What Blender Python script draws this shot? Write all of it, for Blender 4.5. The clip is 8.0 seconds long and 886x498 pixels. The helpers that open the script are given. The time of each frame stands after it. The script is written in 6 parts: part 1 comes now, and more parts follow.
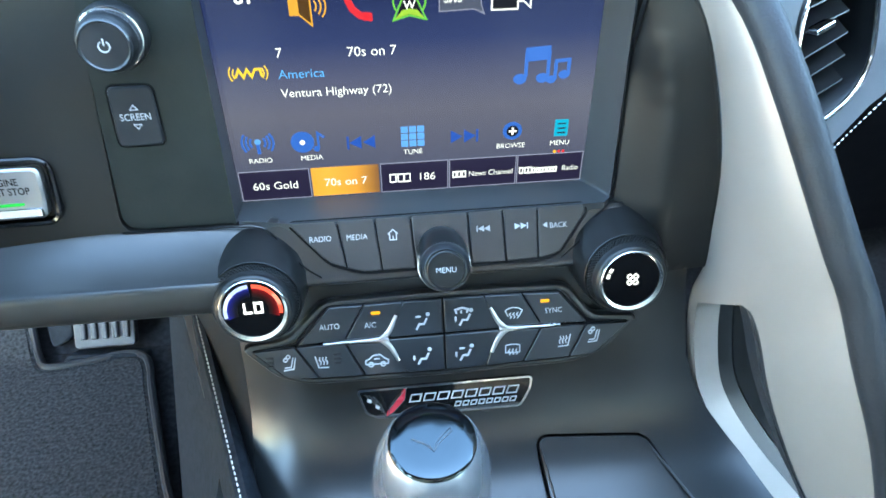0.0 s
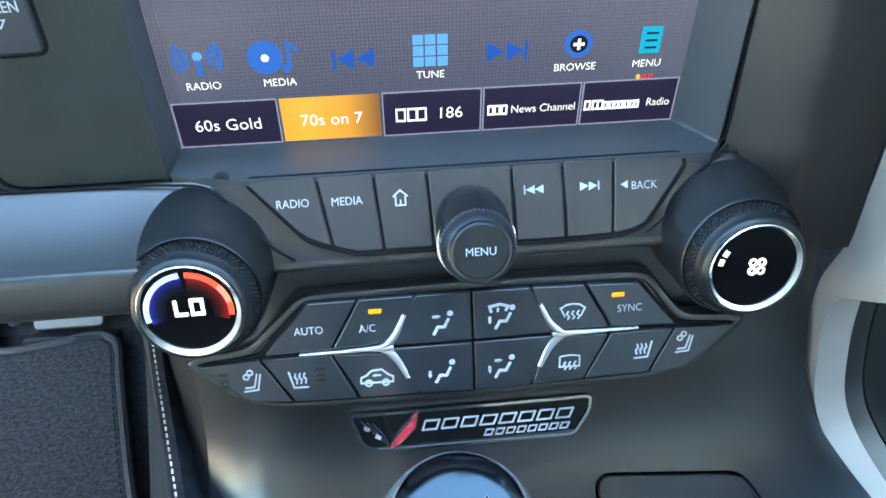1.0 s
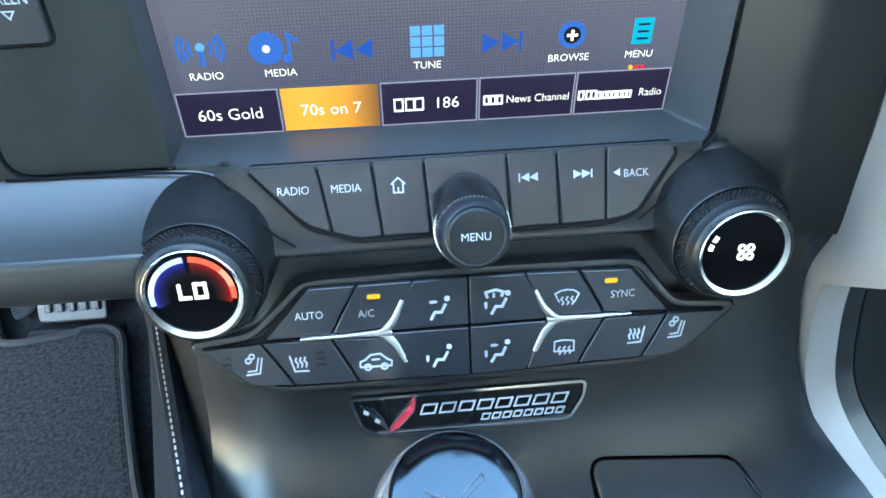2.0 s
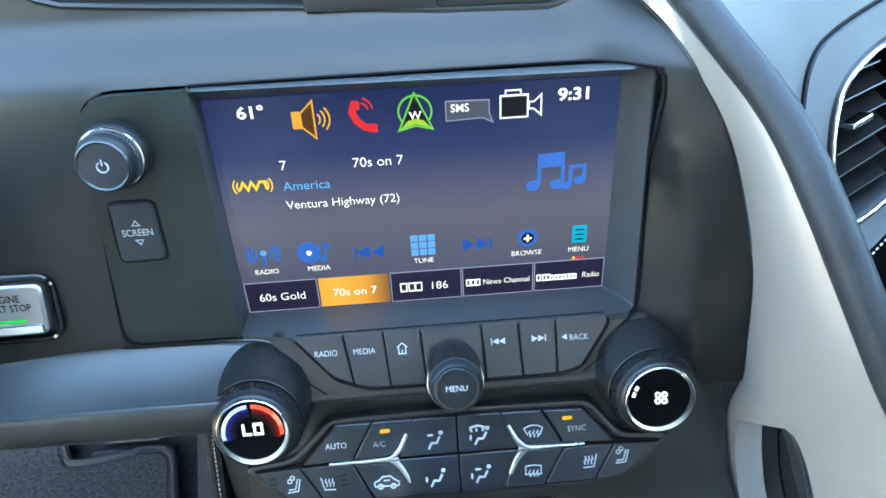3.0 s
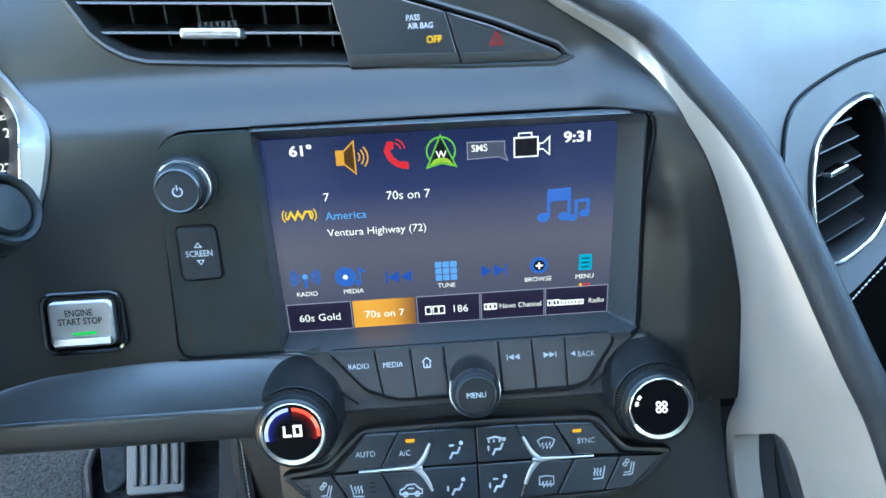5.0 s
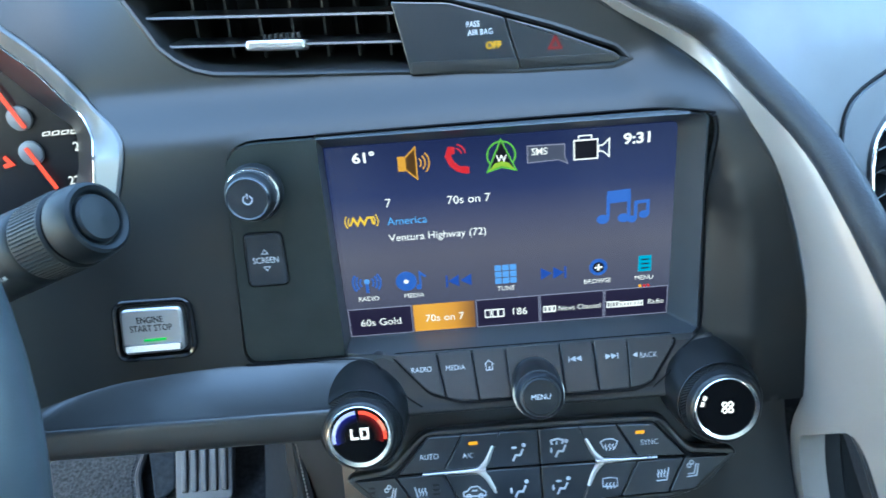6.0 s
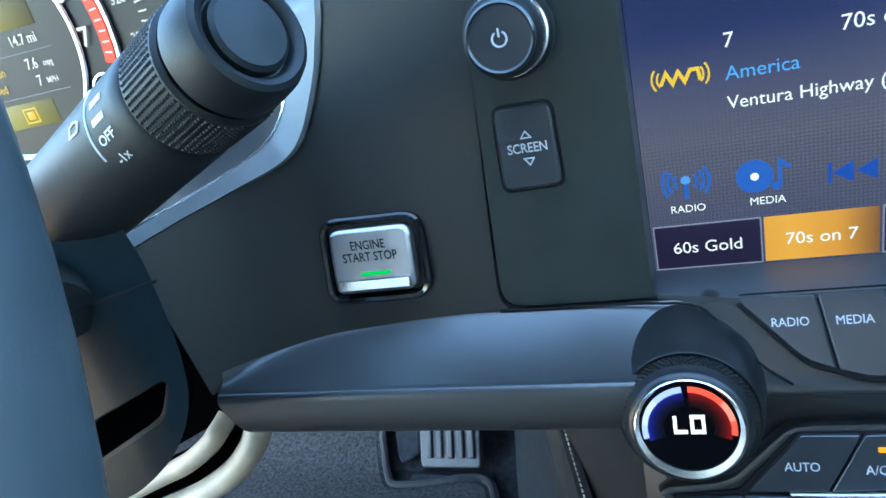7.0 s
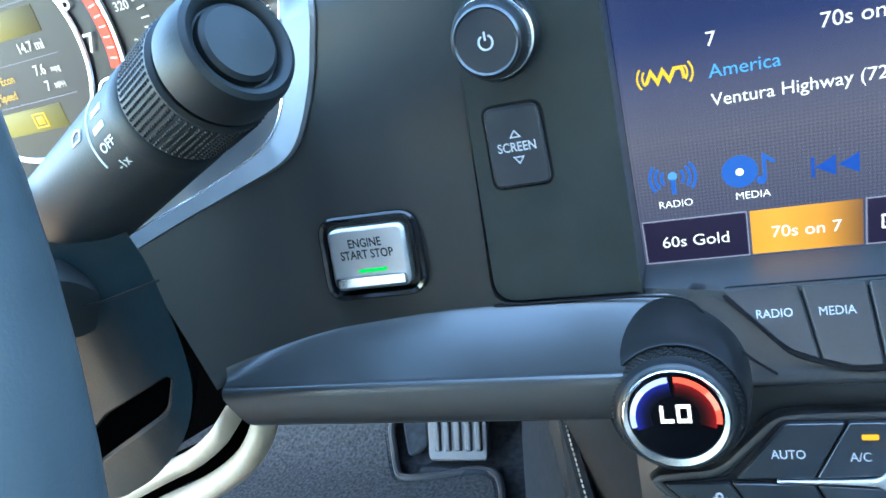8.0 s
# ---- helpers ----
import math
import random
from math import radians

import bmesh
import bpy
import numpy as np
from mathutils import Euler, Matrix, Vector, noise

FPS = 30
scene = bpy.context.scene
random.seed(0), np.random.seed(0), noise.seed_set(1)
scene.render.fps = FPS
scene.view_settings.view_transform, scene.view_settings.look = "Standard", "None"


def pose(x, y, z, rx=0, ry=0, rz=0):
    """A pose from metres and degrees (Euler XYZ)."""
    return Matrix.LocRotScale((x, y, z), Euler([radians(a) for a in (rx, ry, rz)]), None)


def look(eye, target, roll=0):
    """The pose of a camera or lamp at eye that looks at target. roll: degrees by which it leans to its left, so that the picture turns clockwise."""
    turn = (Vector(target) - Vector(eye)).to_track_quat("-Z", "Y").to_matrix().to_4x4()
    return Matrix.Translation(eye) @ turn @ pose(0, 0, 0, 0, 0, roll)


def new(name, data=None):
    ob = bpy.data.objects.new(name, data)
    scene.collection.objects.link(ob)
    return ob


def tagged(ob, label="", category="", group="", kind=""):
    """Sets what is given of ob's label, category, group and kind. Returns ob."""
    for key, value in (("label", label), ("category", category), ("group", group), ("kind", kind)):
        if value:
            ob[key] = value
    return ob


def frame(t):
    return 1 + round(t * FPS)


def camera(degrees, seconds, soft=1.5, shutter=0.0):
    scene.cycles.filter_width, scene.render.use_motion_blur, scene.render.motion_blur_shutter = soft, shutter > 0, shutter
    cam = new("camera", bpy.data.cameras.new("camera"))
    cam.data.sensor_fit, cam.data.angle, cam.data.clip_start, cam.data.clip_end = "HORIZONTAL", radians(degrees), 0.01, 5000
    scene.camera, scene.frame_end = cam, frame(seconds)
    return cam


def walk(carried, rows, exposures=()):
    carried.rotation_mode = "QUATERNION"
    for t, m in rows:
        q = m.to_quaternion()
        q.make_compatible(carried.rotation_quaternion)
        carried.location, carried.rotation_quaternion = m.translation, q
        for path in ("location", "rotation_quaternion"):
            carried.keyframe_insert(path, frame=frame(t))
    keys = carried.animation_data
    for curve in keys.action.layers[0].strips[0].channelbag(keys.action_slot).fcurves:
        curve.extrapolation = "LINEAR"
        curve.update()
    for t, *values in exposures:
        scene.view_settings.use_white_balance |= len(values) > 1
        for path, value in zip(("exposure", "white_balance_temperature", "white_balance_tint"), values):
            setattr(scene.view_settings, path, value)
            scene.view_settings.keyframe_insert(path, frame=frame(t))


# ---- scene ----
from mathutils.geometry import delaunay_2d_cdt

cam = camera(64.6, 8.0, soft=1.55, shutter=0.18)
PATH = [
    (0, (-0.02, 0.033, 0.768), (0.16, 1.616, -0.442), -0.3),
    (0.5, (-0.017, 0.081, 0.722), (0.147, 1.639, -0.522), -0.4),
    (1, (-0.018, 0.122, 0.702), (0.136, 1.648, -0.58), -0.4),
    (1.2, (-0.016, 0.117, 0.701), (0.139, 1.635, -0.592), -0.3),
    (2.3, (-0.017, 0.113, 0.704), (0.122, 1.642, -0.577), -0.9),
    (2.5, (-0.017, 0.104, 0.711), (0.118, 1.68, -0.513), -1.4),
    (2.7, (-0.011, 0.078, 0.742), (0.104, 1.727, -0.384), -2.1),
    (3, (-0.002, 0.055, 0.772), (0.067, 1.769, -0.256), -3.0),
    (3.5, (0.007, 0.018, 0.772), (0.076, 1.784, -0.163), -2.3),
    (4, (-0.003, 0.016, 0.761), (0.064, 1.816, -0.108), -2.2),
    (5.5, (-0.012, 0.001, 0.768), (0.021, 1.834, -0.032), -3.6),
    (6, (-0.028, 0.001, 0.767), (-0.05, 1.839, -0.021), -4.8),
    (6.2, (-0.042, 0.003, 0.752), (-0.157, 1.838, -0.034), -6.2),
    (6.5, (-0.047, 0.042, 0.72), (-0.435, 1.839, -0.067), -9.7),
    (6.7, (-0.065, 0.077, 0.706), (-0.606, 1.844, -0.059), -12.2),
    (7, (-0.073, 0.108, 0.696), (-0.748, 1.821, -0.086), -14.5),
    (7.5, (-0.074, 0.114, 0.697), (-0.817, 1.8, -0.082), -15.5),
    (8, (-0.065, 0.104, 0.698), (-0.771, 1.802, -0.09), -15.6),
]
EXPOSURE = 4.8
walk(cam, [(t, look(eye, target, roll)) for t, eye, target, roll in PATH], [(0.0, EXPOSURE + 0.27, 6450, -6), (1.0, EXPOSURE + 0.29, 6350, -6), (2.5, EXPOSURE + 0.38, 6300, -6), (3.2, EXPOSURE + 0.06, 6300, -6), (5.5, EXPOSURE - 0.06, 5900, -6), (6.2, EXPOSURE - 0.18, 5800, -6), (6.6, EXPOSURE - 0.28, 5700, -6), (7.0, EXPOSURE - 0.18, 5650, -6), (7.5, EXPOSURE + 0.17, 5700, -6), (8.0, EXPOSURE + 0.32, 5750, -6)])

# ---- world, sun, exposure ----
world = bpy.data.worlds.new("sky")
scene.world = world
world.use_nodes = True
wn = world.node_tree.nodes
sky = wn.new("ShaderNodeTexSky")
sky.sky_type, sky.sun_disc = "NISHITA", False
sky.sun_elevation, sky.sun_rotation = radians(36), radians(175.0)
sky.air_density, sky.dust_density, sky.ozone_density = 1.0, 0.6, 1.0
world.node_tree.links.new(sky.outputs[0], wn["Background"].inputs[0])
wn["Background"].inputs[1].default_value = 0.15
sun = new("sun", bpy.data.lights.new("sun", "SUN"))
sun.data.energy, sun.data.angle, sun.data.color = 5.0, radians(0.6), (1.0, 0.88, 0.74)
sun.matrix_world = look((0.087, -1.0, 0.73), (0.0, 0.0, 0.0))
SCREEN = 2.0 ** -EXPOSURE

# ---- materials ----
MATS = {}


def mat(name, color, rough=0.5, metal=0.0, vary=0.15, scale=60.0, bump=0.0, bump_scale=900.0, rough_vary=0.08, emit=None, power=1.0, coat=0.0, spec=0.5):
    """A surface with stains at a coarse scale, grain at a fine one, and a grain of relief."""
    m = bpy.data.materials.new(name)
    m.use_nodes = True
    n, l = m.node_tree.nodes, m.node_tree.links
    b = n["Principled BSDF"]
    b.inputs["Metallic"].default_value = metal
    b.inputs["Coat Weight"].default_value = coat
    b.inputs["Specular IOR Level"].default_value = spec
    co = n.new("ShaderNodeTexCoord")
    coarse, fine = n.new("ShaderNodeTexNoise"), n.new("ShaderNodeTexNoise")
    coarse.inputs["Scale"].default_value, coarse.inputs["Detail"].default_value = scale, 5
    fine.inputs["Scale"].default_value, fine.inputs["Detail"].default_value = bump_scale, 3
    l.new(co.outputs["Object"], coarse.inputs["Vector"]), l.new(co.outputs["Object"], fine.inputs["Vector"])
    mix = n.new("ShaderNodeMix")
    mix.data_type = "RGBA"
    mix.inputs["A"].default_value = (*[c * (1 - vary) for c in color], 1)
    mix.inputs["B"].default_value = (*[min(1, c * (1 + vary)) for c in color], 1)
    spread = n.new("ShaderNodeMapRange")
    spread.inputs["From Min"].default_value, spread.inputs["From Max"].default_value = 0.32, 0.68
    l.new(coarse.outputs["Fac"], spread.inputs["Value"])
    l.new(spread.outputs["Result"], mix.inputs["Factor"]), l.new(mix.outputs["Result"], b.inputs["Base Color"])
    rr = n.new("ShaderNodeMapRange")
    rr.inputs["To Min"].default_value, rr.inputs["To Max"].default_value = max(0.02, rough - rough_vary), rough + rough_vary
    l.new(coarse.outputs["Fac"], rr.inputs["Value"]), l.new(rr.outputs["Result"], b.inputs["Roughness"])
    if bump:
        bp = n.new("ShaderNodeBump")
        bp.inputs["Strength"].default_value, bp.inputs["Distance"].default_value = bump, 0.0004
        l.new(fine.outputs["Fac"], bp.inputs["Height"]), l.new(bp.outputs["Normal"], b.inputs["Normal"])
    if emit:
        b.inputs["Emission Color"].default_value, b.inputs["Emission Strength"].default_value = (*emit, 1), power
    MATS[name] = m
    return m


def glow(name, color, power):
    return mat(name, [c * 0.04 for c in color], 0.4, emit=color, power=power * 1.2 * SCREEN, vary=0.0, rough_vary=0.0, spec=0.12)


def fading(name, axis_, a, b, stops):
    """A lit panel whose colour runs along one axis of the place, from a to b."""
    m = glow(name, (0.1, 0.1, 0.1), 1.0)
    n, l = m.node_tree.nodes, m.node_tree.links
    co, sep_, rng, ramp_ = n.new("ShaderNodeTexCoord"), n.new("ShaderNodeSeparateXYZ"), n.new("ShaderNodeMapRange"), n.new("ShaderNodeValToRGB")
    rng.inputs["From Min"].default_value, rng.inputs["From Max"].default_value = a, b
    el = ramp_.color_ramp.elements
    el[0].color, el[1].color = (*stops[0][1], 1), (*stops[-1][1], 1)
    for at, c in stops[1:-1]:
        el.new(at).color = (*c, 1)
    l.new(co.outputs["Object"], sep_.inputs[0]), l.new(sep_.outputs[axis_], rng.inputs["Value"]), l.new(rng.outputs["Result"], ramp_.inputs[0])
    l.new(ramp_.outputs[0], n["Principled BSDF"].inputs["Emission Color"])
    return m


M_FASCIA = mat("soft_touch_plastic", (0.0075, 0.0078, 0.0078), 0.43, spec=0.41, bump=0.06, scale=35, vary=0.1, rough_vary=0.03)
M_LOWER = mat("satin_plastic", (0.009, 0.010, 0.0112), 0.31, spec=0.62, bump=0.05, scale=40, vary=0.06, rough_vary=0.015)
# lighter copy of the fascia plastic; part of the ledge's sheen is painted
M_LEDGE_LIT = mat("lit_ledge_plastic", (0.021, 0.021, 0.0205), 0.34, spec=0.62, bump=0.05, scale=40, vary=0.06, rough_vary=0.015)
M_SHELF = mat("shelf_plastic", (0.034, 0.037, 0.040), 0.42, spec=0.5, bump=0.05, scale=40, vary=0.06, rough_vary=0.015)
M_PAD = mat("control_pad_plastic", (0.0155, 0.0185, 0.0170), 0.40, spec=0.26, bump=0.2)
M_BUTTON = mat("button_plastic", (0.013, 0.0155, 0.019), 0.28, spec=0.58, bump=0.03, vary=0.03, rough_vary=0.006)
M_KNOB = mat("knob_rubber", (0.008, 0.009, 0.010), 0.36, spec=0.4, bump=0.15, rough_vary=0.03)
M_CAP = mat("polished_cap", (0.055, 0.066, 0.074), 0.12, metal=1.0, vary=0.04, rough_vary=0.02)
M_SHIFT = mat("smoked_chrome", (0.24, 0.25, 0.265), 0.24, metal=0.5, vary=0.10, rough_vary=0.03, coat=0.8)
M_FORK = mat("fork_chrome", (0.50, 0.505, 0.51), 0.30, metal=0.9, vary=0.05)
# pedal's silver darkened in base colour to the dimness of the footwell
M_PEDAL = mat("dim_pedal_metal", (0.042, 0.043, 0.049), 0.5, metal=0.35, vary=0.15)
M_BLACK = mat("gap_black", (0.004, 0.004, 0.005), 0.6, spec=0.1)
# near-black without gloss: the shade of deep gaps, put into a colour
M_GAPSHADE = mat("painted_gap_shade", (0.0008, 0.0008, 0.0009), 0.9, spec=0.0, vary=0.0)
M_FACE = mat("knob_glass", (0.002, 0.002, 0.0025), 0.10, spec=0.04, vary=0.0, rough_vary=0.01)
M_STALK = mat("stalk_plastic", (0.006, 0.008, 0.0095), 0.50, spec=0.22, bump=0.12, rough_vary=0.03)
M_GLOSS = mat("gloss_black", (0.006, 0.006, 0.007), 0.10, rough_vary=0.03, spec=0.3)
M_CHROME = mat("satin_chrome", (0.78, 0.79, 0.80), 0.16, metal=1.0, vary=0.05, rough_vary=0.05)
M_SATIN = mat("satin_trim", (0.72, 0.73, 0.74), 0.3, metal=0.5, vary=0.04)
M_RING = mat("knob_chrome", (0.70, 0.71, 0.72), 0.22, metal=1.0, vary=0.08, rough_vary=0.06)
M_SILVER = mat("silver_paint", (0.30, 0.265, 0.238), 0.38, metal=0.35, vary=0.05, scale=25, bump=0.05)
M_ALU = mat("brushed_button", (0.33, 0.33, 0.335), 0.34, metal=0.9, vary=0.06)
M_LEATHER = mat("dark_leather", (0.022, 0.023, 0.026), 0.46, spec=0.24, bump=0.6, bump_scale=1000, scale=50)
M_GREY = mat("grey_leather", (0.088, 0.097, 0.106), 0.5, bump=0.25, bump_scale=1400, scale=20)
# seat beige, lifted above the knee pads' tone to bounce warm light
M_BEIGE = mat("beige_leather", (0.56, 0.46, 0.35), 0.5, bump=0.6, bump_scale=600)
M_KNEE = mat("pale_leather", (0.27, 0.23, 0.175), 0.5, bump=0.6, bump_scale=500)
M_DOOR = mat("tan_leather", (0.30, 0.225, 0.16), 0.5, bump=0.4, bump_scale=600)
M_HOOD = mat("hood_plastic", (0.008, 0.0085, 0.009), 0.30, spec=0.45, bump=0.05, vary=0.06, rough_vary=0.015)
M_BEZEL = mat("bezel_paint", (0.085, 0.088, 0.09), 0.34, metal=0.15, spec=0.4, vary=0.05)
M_WHEEL = mat("wheel_leather", (0.032, 0.039, 0.043), 0.33, bump=0.12, bump_scale=1500)
# darker copy of the carpet; the footwell's shadow is in its colour
M_SHADED_CARPET = mat("shaded_carpet", (0.02, 0.02, 0.022), 0.95, spec=0.1, bump=0.8, bump_scale=1500, scale=180, vary=0.4)
M_CARPET = mat("carpet", (0.032, 0.033, 0.036), 0.95, spec=0.1, bump=1.0, bump_scale=600, scale=300, vary=0.5)
M_TUNNEL = mat("tunnel_cover", (0.017, 0.020, 0.025), 0.95, spec=0.06, bump=1.0, bump_scale=700, scale=150, vary=0.3)
M_THREAD = mat("thread", (0.62, 0.60, 0.56), 0.8)
M_COLUMN = mat("column_plastic", (0.0060, 0.0125, 0.0165), 0.45, spec=0.05, bump=0.15)
M_LEGEND = mat("legend_print", (0.40, 0.41, 0.425), 0.5)
M_PRINT = mat("white_print", (0.42, 0.44, 0.45), 0.5)
M_DARKPRINT = mat("dark_print", (0.015, 0.015, 0.015), 0.8, spec=0.2)
M_AMBER = glow("amber_lamp", (1.0, 0.42, 0.02), 1.1)
M_YELLOW = glow("yellow_lamp", (1.0, 0.62, 0.05), 0.9)
M_REDLAMP = glow("red_lamp", (0.75, 0.06, 0.07), 0.35)
M_GREEN = glow("green_lamp", (0.06, 0.80, 0.10), 0.8)
M_WHITE = glow("white_light", (1.0, 0.98, 0.96), 1.05)
M_DIGIT = glow("digit_light", (1.0, 0.97, 0.95), 1.6)
M_BLUEARC = glow("blue_light", (0.45, 0.52, 1.0), 1.3)
M_REDARC = glow("red_light", (1.0, 0.09, 0.05), 1.4)
M_BLUEARC2 = glow("pale_blue_light", (0.62, 0.70, 1.0), 1.3)
# the lit arcs' halo is built from emissive rings, weaker towards the centre
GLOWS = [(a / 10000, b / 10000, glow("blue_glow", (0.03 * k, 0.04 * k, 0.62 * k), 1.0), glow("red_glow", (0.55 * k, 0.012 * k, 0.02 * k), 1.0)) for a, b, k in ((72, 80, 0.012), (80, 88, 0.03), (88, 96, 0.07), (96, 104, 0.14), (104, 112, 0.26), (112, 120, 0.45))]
M_REDARC2 = glow("orange_light", (1.0, 0.30, 0.20), 1.2)
M_SKYTXT = glow("sky_text", (0.13, 0.42, 0.88), 0.95)
M_BLUEICON = glow("blue_icon", (0.05, 0.16, 0.62), 0.75)
M_BLUEDIM = glow("dim_blue_icon", (0.03, 0.10, 0.50), 0.75)
M_BLUEICON2 = glow("pale_blue_icon", (0.16, 0.42, 0.95), 0.8)
M_ORANGE = glow("orange_tile", (0.86, 0.40, 0.05), 0.85)
M_CONE = glow("speaker_cone", (0.09, 0.04, 0.01), 0.85)
M_BUBBLE = glow("bubble_fill", (0.085, 0.095, 0.15), 0.85)
M_NOTE = glow("note_blue", (0.07, 0.20, 0.72), 0.75)
M_WEDGE = glow("wedge_green", (0.42, 0.66, 0.06), 0.8)
M_TILE = glow("dark_tile", (0.020, 0.016, 0.045), 0.9)
M_LINE = glow("tile_line", (0.30, 0.30, 0.42), 0.8)
M_REDICON = glow("red_icon", (0.80, 0.03, 0.05), 0.8)
M_GREENICON = glow("green_icon", (0.20, 0.62, 0.08), 0.8)
M_TEAL = glow("teal_icon", (0.03, 0.45, 0.68), 0.8)
M_ICONDARK = glow("icon_dark", (0.012, 0.012, 0.02), 0.8)
M_GAUGE = mat("gauge_face", (0.006, 0.006, 0.008), 0.35, spec=0.2)
M_GAUGELCD = fading("gauge_display", "Z", 0.655, 0.735, ((0.0, (0.10, 0.092, 0.075)), (0.3, (0.072, 0.068, 0.075)), (0.7, (0.085, 0.082, 0.075)), (1.0, (0.13, 0.12, 0.075))))
M_OLIVE = fading("gauge_olive", "X", -0.418, -0.350, ((0.0, (0.50, 0.44, 0.10)), (0.45, (0.42, 0.36, 0.07)), (1.0, (0.10, 0.085, 0.04))))
M_BADGERED = mat("badge_red", (0.40, 0.03, 0.05), 0.25)

disp = glow("display", (0.05, 0.05, 0.1), 0.9)
dn, dl = disp.node_tree.nodes, disp.node_tree.links
geo = dn.new("ShaderNodeTexCoord")
sep = dn.new("ShaderNodeSeparateXYZ")
dl.new(geo.outputs["Object"], sep.inputs[0])
up = dn.new("ShaderNodeMapRange")
up.inputs["From Min"].default_value, up.inputs["From Max"].default_value = 0.575, 0.680
dl.new(sep.outputs["Z"], up.inputs["Value"])
ramp = dn.new("ShaderNodeValToRGB")
ramp.color_ramp.elements[0].position, ramp.color_ramp.elements[0].color = 0.10, (0.085, 0.090, 0.148, 1)
ramp.color_ramp.elements[1].position, ramp.color_ramp.elements[1].color = 1.0, (0.016, 0.024, 0.085, 1)
mid = ramp.color_ramp.elements.new(0.42)
mid.color = (0.135, 0.130, 0.178, 1)
hi = ramp.color_ramp.elements.new(0.75)
hi.color = (0.030, 0.042, 0.125, 1)
dl.new(up.outputs["Result"], ramp.inputs[0])
chk = dn.new("ShaderNodeTexChecker")
chk.inputs["Scale"].default_value = 1150
chk.inputs["Color1"].default_value, chk.inputs["Color2"].default_value = (1, 1, 1, 1), (0.70, 0.70, 0.74, 1)
rot = dn.new("ShaderNodeMapping")
rot.inputs["Rotation"].default_value, rot.inputs["Scale"].default_value = (0, radians(45), 0), (1, 0.0, 1)
dl.new(geo.outputs["Object"], rot.inputs[0]), dl.new(rot.outputs[0], chk.inputs["Vector"])
low = dn.new("ShaderNodeMapRange")
low.inputs["From Min"].default_value, low.inputs["From Max"].default_value = 0.58, 0.40
dl.new(up.outputs["Result"], low.inputs["Value"])
mul = dn.new("ShaderNodeMix")
mul.data_type, mul.blend_type = "RGBA", "MULTIPLY"
dl.new(low.outputs["Result"], mul.inputs["Factor"]), dl.new(ramp.outputs[0], mul.inputs["A"]), dl.new(chk.outputs[0], mul.inputs["B"])
db = dn["Principled BSDF"]
dl.new(mul.outputs["Result"], db.inputs["Emission Color"])
db.inputs["Emission Strength"].default_value, db.inputs["Roughness"].default_value = 1.2 * SCREEN, 0.16
db.inputs["Specular IOR Level"].default_value = 0.22
for link in [k for k in dl if k.to_socket == db.inputs["Roughness"]]:
    dl.remove(link)


# the chosen tile fades to brown at its side
M_CHOSEN = fading("chosen_tile", "X", -0.0515, -0.0170, ((0.0, (0.80, 0.36, 0.04)), (0.25, (0.88, 0.41, 0.05)), (0.65, (0.74, 0.32, 0.04)), (1.0, (0.20, 0.085, 0.03))))


# ---- builders ----
def thing(name, place, label, category, group="", kind=""):
    ob = new(name)
    ob.location, ob.empty_display_size = place, 0.01
    return tagged(ob, label, category, group, kind)


def link_mesh(name, bm, material, smooth=35):
    me = bpy.data.meshes.new(name)
    bmesh.ops.recalc_face_normals(bm, faces=bm.faces)
    for f in bm.faces:
        f.smooth = bool(smooth)
    for e in bm.edges:
        flat_cap = any(len(f.verts) > 5 for f in e.link_faces)
        e.smooth = not (flat_cap or (len(e.link_faces) == 2 and e.calc_face_angle(0) > radians(smooth)))
    bm.to_mesh(me)
    bm.free()
    me.materials.append(material)
    return new(name, me)


def part(name, bm, material, parent, label="", smooth=35):
    """Links a bmesh, built in world metres, as one mesh under a thing or a part."""
    ob = link_mesh(name, bm, material, smooth)
    ob.parent = parent
    if parent.type == "EMPTY":
        ob.matrix_parent_inverse = Matrix.Translation(parent.location).inverted()
    return tagged(ob, label)


def solo(name, bm, material, label, category, group="", kind="", smooth=35):
    return tagged(link_mesh(name, bm, material, smooth), label, category, group, kind)


def plane(origin, tilt=0.0, yaw=0.0, roll=0.0):
    """A frame on a panel: u to the right, v up the panel, n out of it towards the seats. tilt: degrees that it leans back."""
    return Matrix.Translation(origin) @ Euler((0, 0, radians(yaw))).to_matrix().to_4x4() @ Matrix.Rotation(radians(90 - tilt), 4, "X") @ Matrix.Rotation(radians(roll), 4, "Z")


def smooth01(a, b, v):
    k = min(1.0, max(0.0, (v - a) / (b - a)))
    return k * k * (3 - 2 * k)


def spline(pts, n, closed=False):
    """n steps along a Catmull-Rom curve through points of any dimension."""
    p = [np.array(q, float) for q in pts]
    k = len(p)
    spans = k if closed else k - 1
    out = []
    for i in range(n if closed else n + 1):
        s = i / n * spans
        j = min(int(s), spans - 1)
        f = s - j
        g = (lambda a: p[a % k]) if closed else (lambda a: p[min(max(a, 0), k - 1)])
        a, b, c, d = g(j - 1), g(j), g(j + 1), g(j + 2)
        out.append(0.5 * (2 * b + (c - a) * f + (2 * a - 5 * b + 4 * c - d) * f * f + (3 * b - a - 3 * c + d) * f ** 3))
    return out


